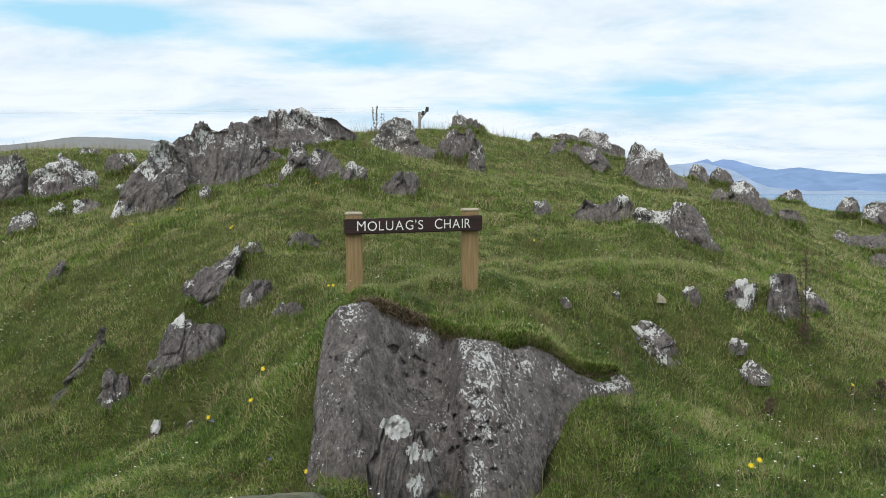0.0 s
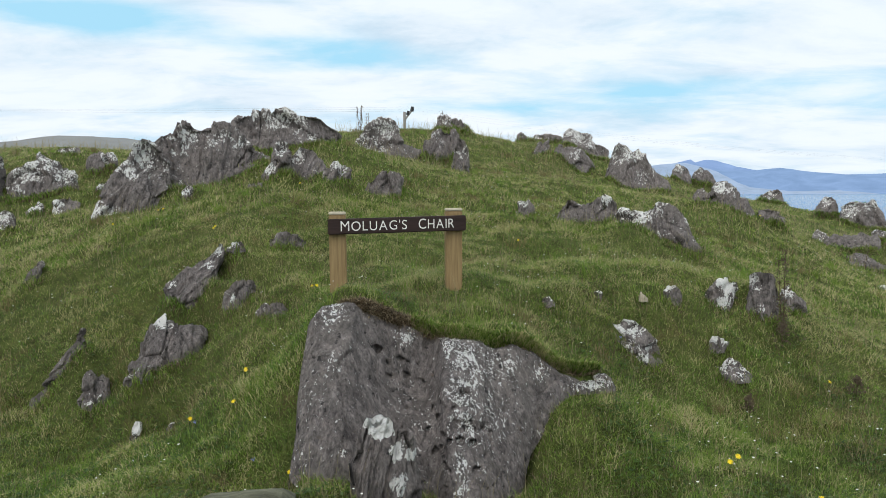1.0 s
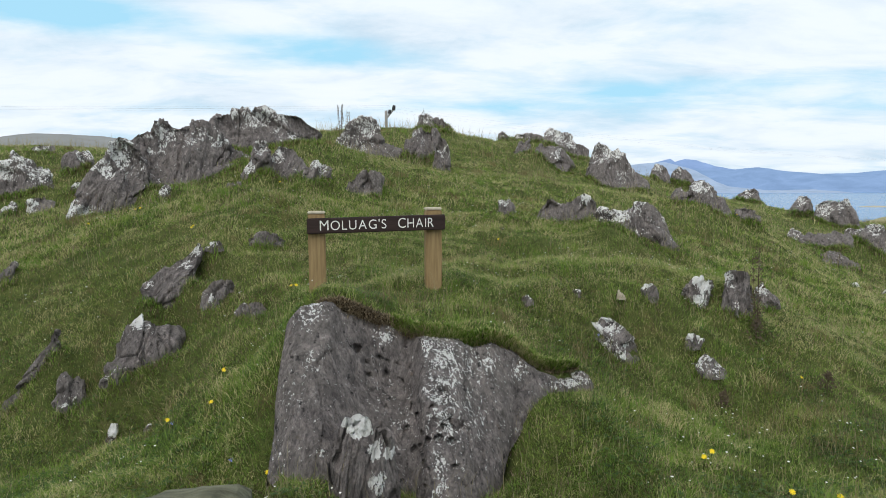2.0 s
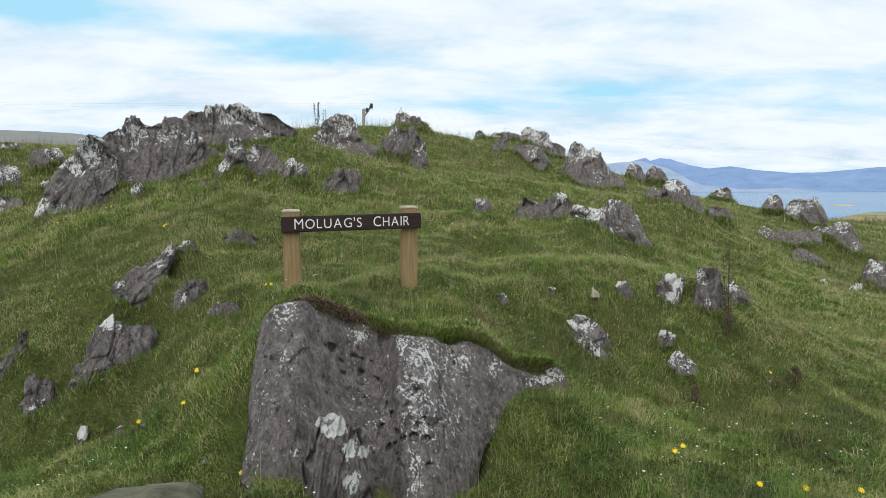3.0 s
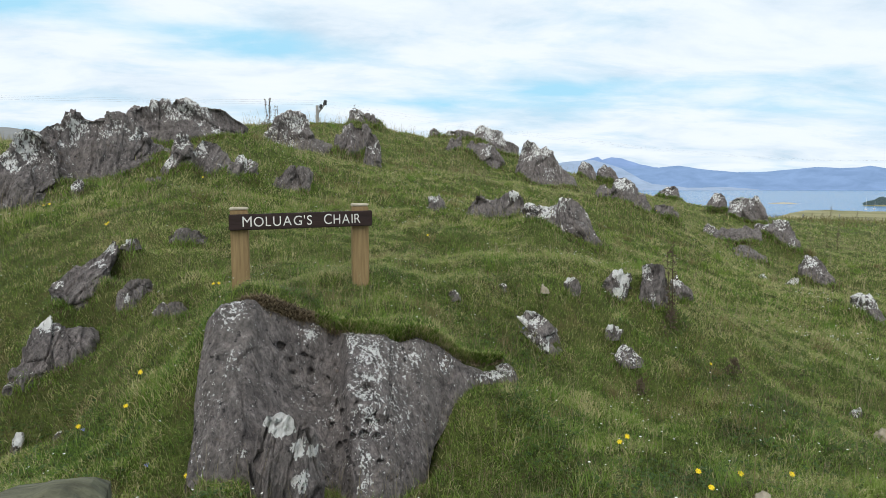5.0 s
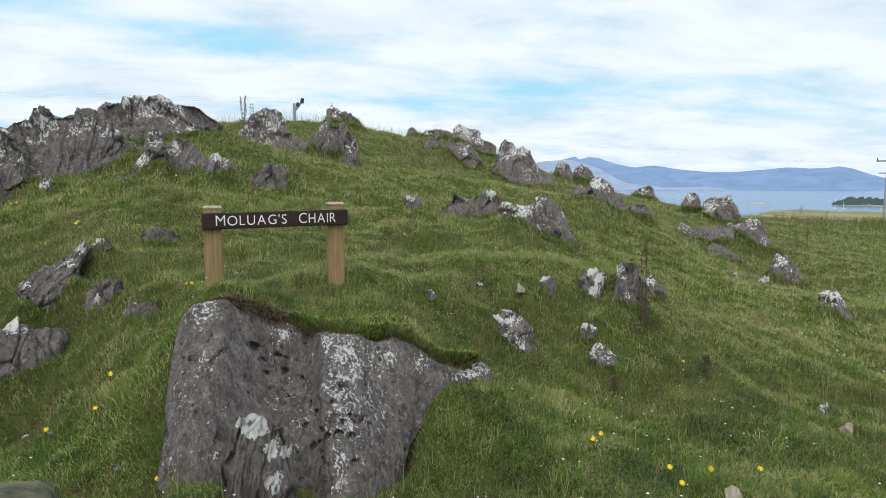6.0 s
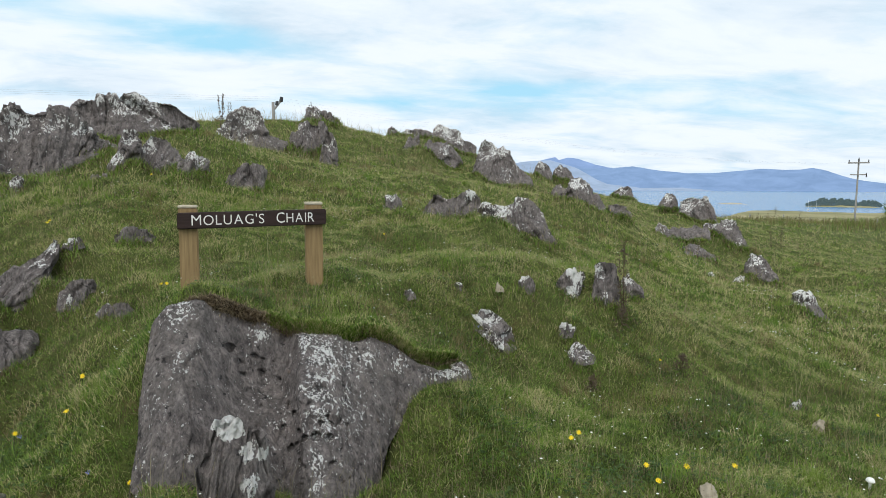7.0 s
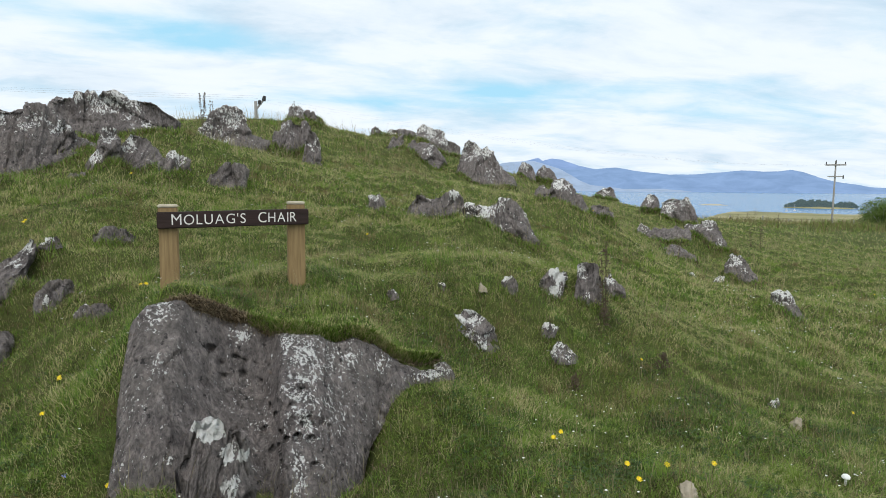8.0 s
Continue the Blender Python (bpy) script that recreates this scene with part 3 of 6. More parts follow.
    # where the rock colour is painted darker: along the same cracks
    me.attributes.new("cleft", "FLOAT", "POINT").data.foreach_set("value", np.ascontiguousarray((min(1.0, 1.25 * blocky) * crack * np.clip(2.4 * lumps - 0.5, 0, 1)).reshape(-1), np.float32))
    return me


ROCK_LABELS = {
    "crag": "jagged grey limestone crag with steep cleavage and pale lichen",
    "outcrop": "low grey limestone outcrop with white lichen in the turf",
    "boulder": "small lichen-spotted grey stone half sunk in the grass",
}


def spaced(line, n):
    """n points evenly spread along an outline."""
    p = np.array(line, float)
    run = np.concatenate([[0], np.cumsum(np.hypot(*np.diff(p, axis=0).T))])
    k = np.linspace(0, run[-1], n)
    return np.stack([np.interp(k, run, p[:, 0]), np.interp(k, run, p[:, 1])], 1)


def stone(kind, x, y, turn, front, back, grain, crest, foot, spots, bare=-0.17, mat=None, banked=True):
    """A rock standing out of the turf. crest and foot: its upper and lower edge as (offset, height), the foot that far in front of
    the crest; spots: thick lichen as (offset, height, radius, thickness)."""
    away = math.hypot(x, y)
    step = float(np.clip(away * 0.0019, 0.006, 0.05))
    edge, base = np.array(crest, float), np.array(foot, float)
    wide, tall = np.ptp(edge[:, 0]), edge[:, 1].max() - base[:, 1].min()
    low = base[:, 1].min() - 0.4 * tall - 0.1
    seed = int(abs(x * 131 + y * 977 + wide * 53) * 10) % 9973
    nu = int(np.clip(np.hypot(*np.diff(edge, axis=0).T).sum() / step, 26, 190))
    nf = int(np.clip(1.3 * tall / step, 18, 120))
    nb = max(8, nf // 3)
    c, f = spaced(crest, nu), spaced(foot, nu)
    s = np.linspace(0, 1, nu)
    ends = np.clip(np.minimum(s, 1 - s) * 9, 0, 1)
    notch = fractal(s * 11 + seed, 0.5, seed, seed, 3, 0.7)
    c[:, 1] += ends * tall * 0.055 * (notch - 0.5)
    share = np.sqrt(np.clip((c[:, 1] - f[:, 1]) / tall, 0, 1))
    df, db = front * (0.4 + 0.6 * share), back * (0.35 + 0.65 * share)
    q = np.linspace(-0.35, 1, nf)
    up = np.clip(q, 0, 1)
    w = f[:, 1:] + (c[:, 1:] - f[:, 1:]) * up + np.minimum(q, 0) * max(tall, 0.09)
    u = f[:, :1] + (c[:, :1] - f[:, :1]) * up
    v = -df[:, None] * (1 - up) ** 0.85 - 0.10 * front * np.sin(np.pi * up) + 0.05 * np.minimum(q, 0)
    b = np.linspace(0, 1, nb + 1)[1:]
    wb = c[:, 1:] - (c[:, 1:] - f[:, 1:] + 0.2) * b ** 1.7
    ub = c[:, :1] - (c[:, :1] - c[:, 0].mean()) * 0.2 * b
    grid = np.concatenate([np.stack([u, v, w], -1), np.stack([ub, db[:, None] * b, wb], -1)], 1)
    grid[[0, -1], :, 2] -= 0.25 * tall
    rim = np.concatenate([np.exp(-((1 - q) / 0.16) ** 2), 1 - 0.5 * b])[None, :]
    grown = bare + 0.10 * rim * np.ones((nu, 1))
    stray = 5.0 / max(0.25, min(wide, tall))
    sx = 0.5 * (fractal(grid[..., 0] * stray, grid[..., 2] * stray, 0, seed + 31, 3) - 0.5)
    sz = 0.5 * (fractal(grid[..., 0] * stray, grid[..., 2] * stray, 7, seed + 37, 3) - 0.5)
    thickest = np.zeros_like(grown)
    for su, sw, r, gain in spots:
        far = ((grid[..., 0] - su) / r + 2 * sx) ** 2 + ((grid[..., 2] - sw) / r + 2 * sz) ** 2
        thickest = np.maximum(thickest, gain * np.exp(-(0.8 * far) ** 1.5))
    grown = grown + (1.55 if away < 6.5 else 1.3) * thickest
    grid[..., 2] -= low
    relief = float(np.clip(0.026 * min(wide, 1.6 * tall) ** 0.75, 0.005, 0.028))
    ob = new(kind, rock_mesh(kind, grid, seed, relief, grown, grain, 1.0 if wide < 1.2 else 0.75, mat, cuts=np.concatenate([np.clip((1 - q) / 0.22, 0, 1) * np.clip((q - 0.05) / 0.25, 0, 1), 0 * b])[None, :] * ends[:, None]))
    ob.matrix_world = pose(x, y, low, 0, 0, turn)
    mid, cs, sn = (edge[:, 0].max() + edge[:, 0].min()) / 2, math.cos(radians(turn)), math.sin(radians(turn))
    FOOTPRINTS.append((x + mid * cs, y + mid * sn, radians(turn), wide / 2, 0.6 * front, 0.5 * back))
    line = spaced(foot, 24)
    FEET.append(np.stack([x + line[:, 0] * cs + front * sn, y + line[:, 0] * sn - front * cs], 1))
    if banked:
        for fu, fw in spaced(foot, 5 if wide < 1 else 8):
            BANKS.append((x + fu * cs + front * sn, y + fu * sn - front * cs, float(np.clip(0.2 * wide, 0.10, 0.5)), fw - (0.035 if away < 6.5 else 0.012 + 0.002 * away)))
        for k in (0.25, 0.5, 0.75):                       # the slope behind covers most of the back
            j = int(k * (nu - 1))
            bu, bv, bw = c[j, 0], 0.55 * back, f[j, 1] + 0.6 * (c[j, 1] - f[j, 1])
            BANKS.append((x + bu * cs - bv * sn, y + bu * sn + bv * cs, float(np.clip(0.2 * wide, 0.10, 0.5)), bw))
    return ob


def settle_turf():
    """Banks the turf up against the feet of the rocks: one soft swell a foot, solved together."""
    # the terrace comes up level with the lip of turf on the seat rock
    lip = [(x, y + back, 0.13, z + rise) for x, y, z in BROW for back, rise in ((0.10, 0.025), (0.28, 0.05))]
    bank = np.array(BANKS + TURF_CAPS + lip)
    gap = bank[:, None, :2] - bank[None, :, :2]
    near = np.exp(-(gap ** 2).sum(2) / (2 * bank[None, :, 2] ** 2))
    miss = bank[:, 3] - height(bank[:, 0], bank[:, 1])
    lift = np.linalg.solve(near.T @ near + 0.35 * np.eye(len(bank)), near.T @ miss)
    APRONS[:] = [(b[0], b[1], b[2], float(c)) for b, c in zip(bank, np.clip(lift, -0.35, 0.5))]


def outcrop(kind, *shape):
    return tagged(stone(kind, *shape), ROCK_LABELS[kind], "rock", group="outcrops on the knoll")


def loose_stone(*shape):
    return tagged(stone("loose_stone", *shape, bare=-1.0, mat=PALE_STONE), "pale tan loose stone lying in the grass", "stone", group="loose stones")


def slab(thing, *shape):
    ob = stone("slab", *shape)
    ob.parent = thing
    return ob


def great_crag():
    """The longest crag on the knoll, split into leaning slabs."""
    crag = tagged(new("crag"), "long jagged grey limestone crag of leaning split slabs", "rock", group="outcrops on the knoll")
    slab(crag, -3.69, 8.10, 24.5, 0.5, 0.79, 28, [(-0.54, 1.22), (-0.41, 1.5), (-0.28, 1.76), (-0.13, 1.97), (-0.07, 2.14), (0.03, 2.22), (0.14, 2.2), (0.26, 2.11), (0.33, 1.95), (0.36, 1.69), (0.37, 1.45)], [(-0.51, 1.23), (-0.35, 1.24), (-0.13, 1.27), (0.09, 1.32), (0.34, 1.39)], [(0.03, 2.09, 0.18, 0.45), (-0.13, 1.84, 0.11, 0.5), (-0.48, 1.3, 0.08, 0.6), (0.19, 1.93, 0.16, 0.3)])
    slab(crag, -3.12, 8.87, 19.4, 0.45, 1.2, 12, [(-0.73, 2.22), (-0.61, 2.3), (-0.54, 2.34), (-0.42, 2.33), (-0.31, 2.47), (-0.25, 2.52), (-0.17, 2.47), (-0.08, 2.44), (0.24, 2.48), (0.35, 2.44), (0.46, 2.32), (0.58, 2.17), (0.74, 2.11), (0.89, 2.0)], [(-0.72, 1.61), (-0.34, 1.59), (0.01, 1.6), (0.24, 1.7), (0.46, 1.8), (0.69, 1.89), (0.85, 1.96)], [(-0.29, 2.37, 0.1, 0.4), (0.0, 2.32, 0.14, 0.25), (0.26, 2.34, 0.12, 0.3), (0.45, 2.23, 0.09, 0.4), (-0.44, 2.19, 0.17, 0.25)])
    slab(crag, -2.23, 9.91, 12.7, 0.31, 1.4, -32, [(-0.81, 2.54), (-0.72, 2.71), (-0.62, 2.72), (-0.52, 2.7), (-0.45, 2.76), (-0.29, 2.79), (-0.22, 2.79), (-0.15, 2.84), (-0.01, 2.83), (0.1, 2.76), (0.16, 2.72), (0.25, 2.75), (0.41, 2.76), (0.57, 2.71), (0.72, 2.6), (0.87, 2.48), (0.83, 2.35)], [(-0.79, 2.25), (-0.55, 2.2), (-0.3, 2.16), (-0.13, 2.19), (0.13, 2.25), (0.39, 2.28), (0.65, 2.31), (0.81, 2.31)], [(-0.25, 2.63, 0.23, 0.3), (-0.03, 2.76, 0.17, 0.4), (0.22, 2.55, 0.23, 0.3), (0.44, 2.44, 0.13, 0.4)])
    slab(crag, -2.02, 8.36, 13.6, 0.25, 0.39, 30, [(-0.17, 1.71), (-0.13, 1.83), (-0.07, 1.98), (-0.02, 2.09), (0.01, 2.17), (0.06, 2.22), (0.14, 2.18), (0.18, 2.11)], [(-0.16, 1.69), (-0.09, 1.69), (-0.04, 1.79), (0.03, 1.88), (0.12, 1.94), (0.17, 2.0)], [(-0.09, 1.83, 0.09, 0.5), (0.06, 2.14, 0.11, 0.5)])
    slab(crag, -1.67, 8.44, 11.2, 0.27, 0.41, 25, [(-0.3, 1.59), (-0.23, 1.76), (-0.18, 1.91), (-0.13, 2.08), (-0.07, 2.15), (0.04, 2.15), (0.13, 2.1), (0.19, 1.99), (0.25, 1.9), (0.31, 1.83)], [(-0.29, 1.58), (-0.21, 1.59), (-0.12, 1.65), (0.03, 1.7), (0.18, 1.76), (0.3, 1.79)], [(-0.09, 2.08, 0.11, 0.4)])
    slab(crag, -2.23, 8.10, 15.4, 0.07, 0.1, 20, [(-0.14, 1.55), (-0.08, 1.63), (0.01, 1.62), (0.09, 1.66), (0.12, 1.59)], [(-0.14, 1.53), (-0.03, 1.52), (0.12, 1.55)], [])
    slab(crag, -2.96, 7.70, 21.0, 0.08, 0.13, 10, [(-0.08, 1.5), (-0.04, 1.59), (0.01, 1.62), (0.06, 1.57), (0.05, 1.5)], [(-0.08, 1.46), (-0.01, 1.45), (0.05, 1.48)], [(-0.0, 1.55, 0.09, 0.5)])
    slab(crag, -3.45, 8.20, 22.8, 0.06, 0.09, 0, [(-0.07, 1.61), (-0.03, 1.67), (0.04, 1.64), (0.06, 1.57)], [(-0.07, 1.58), (-0.0, 1.56), (0.06, 1.56)], [(-0.02, 1.63, 0.07, 0.4)])


great_crag()


def seat_rock():
    """The large chair-shaped rock under the sign: two upright arms, a hollow back and a broken seat block."""
    # across: crest place and height, foot place and height
    cols = [
        (-0.63, 3.24, 0.80, -0.67, 2.87, 0.26),
        (-0.56, 3.25, 0.88, -0.56, 2.78, 0.22),
        (-0.41, 3.29, 0.90, -0.38, 2.69, 0.19),
        (-0.21, 3.41, 0.79, -0.23, 2.75, -0.00),
        (0.02, 3.45, 0.68, -0.04, 2.74, -0.02),
        (0.09, 3.30, 0.71, 0.11, 2.68, -0.00),
        (0.30, 3.34, 0.66, 0.26, 2.70, 0.01),
        (0.38, 3.36, 0.625, 0.33, 2.76, 0.01),
        (0.49, 3.38, 0.65, 0.40, 2.84, 0.01),
        (0.58, 3.40, 0.60, 0.46, 2.95, 0.06),
        (0.70, 3.43, 0.50, 0.55, 3.12, 0.17),
        (0.81, 3.46, 0.425, 0.75, 3.34, 0.33),
        (0.90, 3.48, 0.395, 0.88, 3.43, 0.335),
        (1.01, 3.52, 0.388, 1.00, 3.48, 0.34),
        (1.14, 3.56, 0.418, 1.13, 3.52, 0.345),
    ]
    c = np.array(cols)
    nu, nv = 300, 190
    k = np.linspace(0, len(cols) - 1, nu)
    i = np.arange(len(cols))
    col = np.stack([np.interp(k, i, c[:, j]) for j in range(6)], 1)
    for _ in range(3):
        col[1:-1] = 0.25 * col[:-2] + 0.5 * col[1:-1] + 0.25 * col[2:]
    t = np.linspace(-0.16, 1, 152)
    top, foot = col[:, None, 0:3], col[:, None, 3:6]
    tt = t[None, :, None]
    face = foot + (top - foot) * tt
    kk, q = k[:, None], t[None, :]
    hollow = np.exp(-((kk - 3.5) / 0.75) ** 2) * np.clip(1 - np.abs(q - 0.62) / 0.38, 0, 1)
    block = np.exp(-(np.abs(kk - 3.05) / 0.8) ** 4) / (1 + np.exp((q - 0.54 + 0.05 * (kk - 3)) / 0.02)) * np.clip(q * 5, 0, 1)
    gully = np.exp(-((kk - 4.42) / 0.22) ** 2) * np.clip(1.1 - q, 0, 1.1)
    arm = np.where(kk < 4.95, np.exp(-((kk - 4.95) / 0.22) ** 2), np.exp(-((kk - 4.95) / 1.3) ** 2)) * np.clip(0.35 + 0.8 * np.sin(np.pi * np.clip(q, 0, 1)), 0, 1)
    pillar = np.exp(-((kk - 1.4) / 0.8) ** 2) * np.sin(np.pi * q)
    face[..., 1] += 0.12 * hollow - 0.04 * block + 0.05 * gully - 0.09 * arm - 0.04 * pillar
    rng = np.random.default_rng(6)
    for _ in range(46):                                   # small weathered holes in the back and the arm
        ck, cq, size = rng.uniform(2.7, 6.6), rng.uniform(0.25, 0.80), rng.uniform(0.007, 0.017)
        across = (kk - ck) * 0.16 / size
        upward = (q - cq) * 0.85 / size
        face[..., 1] += 0.055 * np.exp(-(across ** 2 + 0.6 * upward ** 2) ** 2)
    b = np.linspace(0, 1, nv - 152 + 1)[1:]
    behind = np.repeat(col[:, None, 0:3], len(b), 1)
    behind[..., 1] += 0.45 * b[None, :]
    behind[..., 2] += 0.02 * np.sin(b * 3)[None, :] - 0.35 * b[None, :] ** 2
    grid = np.concatenate([face, behind], 1)
    grid[:3, :, 2] -= np.array([0.4, 0.12, 0.03])[:, None]
    grid[-24:, :, 2] -= (0.20 * np.linspace(0, 1, 24) ** 5)[:, None]
    spots = [(-0.505, 0.858, 0.065, 0.073, 0.5), (-0.14, 0.705, 0.077, 0.049, 0.55), (-0.477, 0.627, 0.045, 0.073, 0.4), (-0.395, 0.299, 0.018, 0.018, 0.9), (0.124, 0.694, 0.054, 0.036, 0.6), (0.165, 0.611, 0.088, 0.088, 0.42), (0.189, 0.49, 0.1, 0.142, 0.36), (0.239, 0.377, 0.11, 0.165, 0.3), (0.355, 0.583, 0.136, 0.076, 0.22), (0.486, 0.6, 0.077, 0.055, 0.36), (0.638, 0.488, 0.062, 0.062, 0.34), (0.314, 0.273, 0.093, 0.133, 0.2), (0.168, 0.201, 0.05, 0.114, 0.46), (0.101, 0.491, 0.023, 0.114, 0.25), (1.009, 0.383, 0.128, 0.029, 0.8)]
    grown = np.full(grid.shape[:2], -0.17)
    gx, gz = grid[..., 0], grid[..., 2]
    ax, az = 1.6 * (fractal(gx * 9, gz * 6, 0, 131, 4, 0.6) - 0.5), 1.6 * (fractal(gx * 9, gz * 6, 5, 137, 4, 0.6) - 0.5)
    thickest = np.zeros_like(grown)
    for sx, sz, rx, rz, gain in spots:
        thickest = np.maximum(thickest, gain * np.exp(-(((gx - sx) / rx + ax) ** 2 + ((gz - sz) / rz + az) ** 2)))
    grown = grown + 1.12 * thickest
    me = rock_mesh("chair_rock", grid, 77, 0.012, grown, 10.0, 0.35, fluted=0.35)
    me.attributes.new("flecks", "FLOAT", "POINT").data.foreach_set("value", np.ones(len(me.vertices), np.float32))
    FEET.append(np.stack([col[:180:8, 3], col[:180:8, 4] - 0.05], 1))
    ob = new("chair_rock", me)
    FOOTPRINTS.append((0.0, 3.10, 0.0, 0.60, 0.22, 0.22))
    FOOTPRINTS.append((0.66, 3.42, radians(22), 0.42, 0.06, 0.10))
    block = stone("seat_block", -0.20, 2.66, 0.0, 0.10, 0.18, 12, [(-0.13, 0.351), (-0.106, 0.435), (-0.075, 0.492), (-0.04, 0.517), (-0.005, 0.522), (0.04, 0.499), (0.075, 0.462), (0.105, 0.434), (0.133, 0.381), (0.149, 0.277), (0.161, 0.171)], [(-0.155, 0.329), (-0.095, 0.268), (-0.011, 0.191), (0.086, 0.14), (0.17, 0.139)], [(-0.018, 0.486, 0.05, 1.7), (0.057, 0.376, 0.045, 0.95), (0.129, 0.338, 0.03, 0.8), (0.073, 0.235, 0.04, 0.6)], banked=False)
    block.parent = ob
    tagged(block, "lichen-whitened block that makes the seat")
    return tagged(ob, "large grey chair-shaped rock with white lichen under a turf brow", "rock")


seat_rock()
outcrop("crag", -6.99, 10.00, 35.0, 0.41, 0.64, 15, [(-0.4, 1.91), (-0.25, 2.05), (-0.1, 2.11), (0.01, 2.13), (0.13, 2.19), (0.19, 2.03), (0.22, 1.76), (0.22, 1.51)], [(-0.41, 1.45), (-0.13, 1.44), (0.21, 1.48)], [(-0.08, 1.87, 0.16, 0.4), (0.12, 2.08, 0.16, 0.3)])
outcrop("crag", -6.27, 10.23, 31.5, 0.32, 0.49, 10, [(-0.47, 1.48), (-0.45, 1.74), (-0.37, 1.85), (-0.27, 1.92), (-0.15, 1.99), (0.05, 2.01), (0.17, 2.05), (0.29, 1.99), (0.36, 1.88), (0.45, 1.84), (0.46, 1.7)], [(-0.46, 1.46), (-0.29, 1.46), (-0.1, 1.5), (0.14, 1.54), (0.45, 1.62)], [(-0.19, 1.9, 0.22, 0.4), (0.09, 2.0, 0.18, 0.4), (0.35, 1.76, 0.15, 0.4), (-0.38, 1.6, 0.13, 0.4)])
outcrop("outcrop", -7.08, 11.61, 31.4, 0.11, 0.17, 0, [(-0.13, 2.13), (-0.04, 2.28), (0.05, 2.24), (0.12, 2.14)], [(-0.13, 2.09), (-0.01, 2.07), (0.12, 2.11)], [(-0.0, 2.19, 0.12, 0.4)])
outcrop("outcrop", -7.17, 12.49, 29.9, 0.08, 0.2, 0, [(-0.24, 2.33), (-0.1, 2.43), (0.1, 2.45), (0.25, 2.4)], [(-0.24, 2.29), (-0.01, 2.28), (0.25, 2.34)], [(-0.0, 2.4, 0.18, 0.4)])
outcrop("outcrop", -5.99, 11.54, 27.4, 0.17, 0.26, 0, [(-0.24, 1.97), (-0.19, 2.13), (-0.11, 2.23), (0.0, 2.24), (0.1, 2.27), (0.19, 2.23), (0.24, 2.15)], [(-0.24, 1.94), (-0.07, 1.94), (0.09, 2.03), (0.24, 2.08)], [(0.15, 2.19, 0.12, 0.5)])
outcrop("boulder", -5.24, 10.12, 27.4, 0.06, 0.1, 0, [(-0.1, 1.61), (-0.05, 1.69), (0.05, 1.68), (0.1, 1.61)], [(-0.1, 1.58), (-0.0, 1.57), (0.1, 1.59)], [(-0.0, 1.64, 0.09, 0.5)])
outcrop("outcrop", -5.51, 9.52, 30.0, 0.15, 0.23, 20, [(-0.23, 1.2), (-0.17, 1.36), (-0.08, 1.41), (-0.01, 1.45), (0.11, 1.42), (0.18, 1.36), (0.21, 1.29)], [(-0.24, 1.18), (-0.06, 1.18), (0.1, 1.23), (0.2, 1.27)], [(-0.14, 1.31, 0.12, 0.5)])
outcrop("boulder", -5.84, 9.32, 32.1, 0.09, 0.14, 0, [(-0.11, 1.24), (-0.04, 1.33), (0.05, 1.38), (0.1, 1.35)], [(-0.11, 1.22), (-0.01, 1.24), (0.09, 1.31)], [(-0.01, 1.31, 0.12, 0.5)])
outcrop("outcrop", -5.62, 8.27, 34.2, 0.16, 0.24, 0, [(-0.17, 1.04), (-0.11, 1.17), (-0.02, 1.28), (0.06, 1.29), (0.12, 1.21), (0.13, 1.12)], [(-0.17, 1.02), (-0.05, 1.03), (0.04, 1.08), (0.13, 1.1)], [(0.0, 1.19, 0.15, 0.4)])
outcrop("crag", -1.94, 5.25, 20.2, 0.3, 0.38, 42, [(-0.3, 0.73), (-0.28, 0.77), (-0.2, 0.81), (-0.11, 0.89), (-0.02, 0.95), (0.07, 1.01), (0.14, 1.08), (0.19, 1.1), (0.22, 1.04), (0.18, 0.96), (0.13, 0.88)], [(-0.28, 0.75), (-0.23, 0.69), (-0.16, 0.65), (-0.06, 0.65), (0.04, 0.75), (0.1, 0.85), (0.12, 0.9)], [(0.16, 1.09, 0.05, 0.5), (-0.26, 0.78, 0.04, 0.3), (0.07, 0.95, 0.1, 0.15)])
outcrop("boulder", -1.68, 5.45, 17.2, 0.05, 0.07, 0, [(-0.08, 1.03), (-0.03, 1.07), (0.04, 1.1), (0.07, 1.06)], [(-0.08, 1.02), (-0.0, 1.01), (0.07, 1.03)], [(-0.01, 1.05, 0.05, 0.4)])
outcrop("boulder", -1.49, 4.88, 17.0, 0.1, 0.16, 25, [(-0.12, 0.6), (-0.1, 0.69), (-0.06, 0.78), (-0.03, 0.81), (0.03, 0.8), (0.09, 0.8), (0.11, 0.75), (0.09, 0.7)], [(-0.12, 0.61), (-0.08, 0.61), (-0.02, 0.66), (0.05, 0.68), (0.09, 0.71)], [(-0.08, 0.7, 0.04, 0.4)])
outcrop("outcrop", -1.31, 5.85, 12.6, 0.05, 0.1, 0, [(-0.16, 1.06), (-0.1, 1.13), (0.0, 1.14), (0.11, 1.1), (0.16, 1.04)], [(-0.16, 1.04), (-0.0, 1.03), (0.16, 1.03)], [])
outcrop("outcrop", -1.17, 4.65, 14.1, 0.05, 0.08, 0, [(-0.13, 0.62), (-0.06, 0.67), (0.01, 0.67), (0.07, 0.67), (0.11, 0.62)], [(-0.13, 0.62), (-0.02, 0.6), (0.11, 0.61)], [])
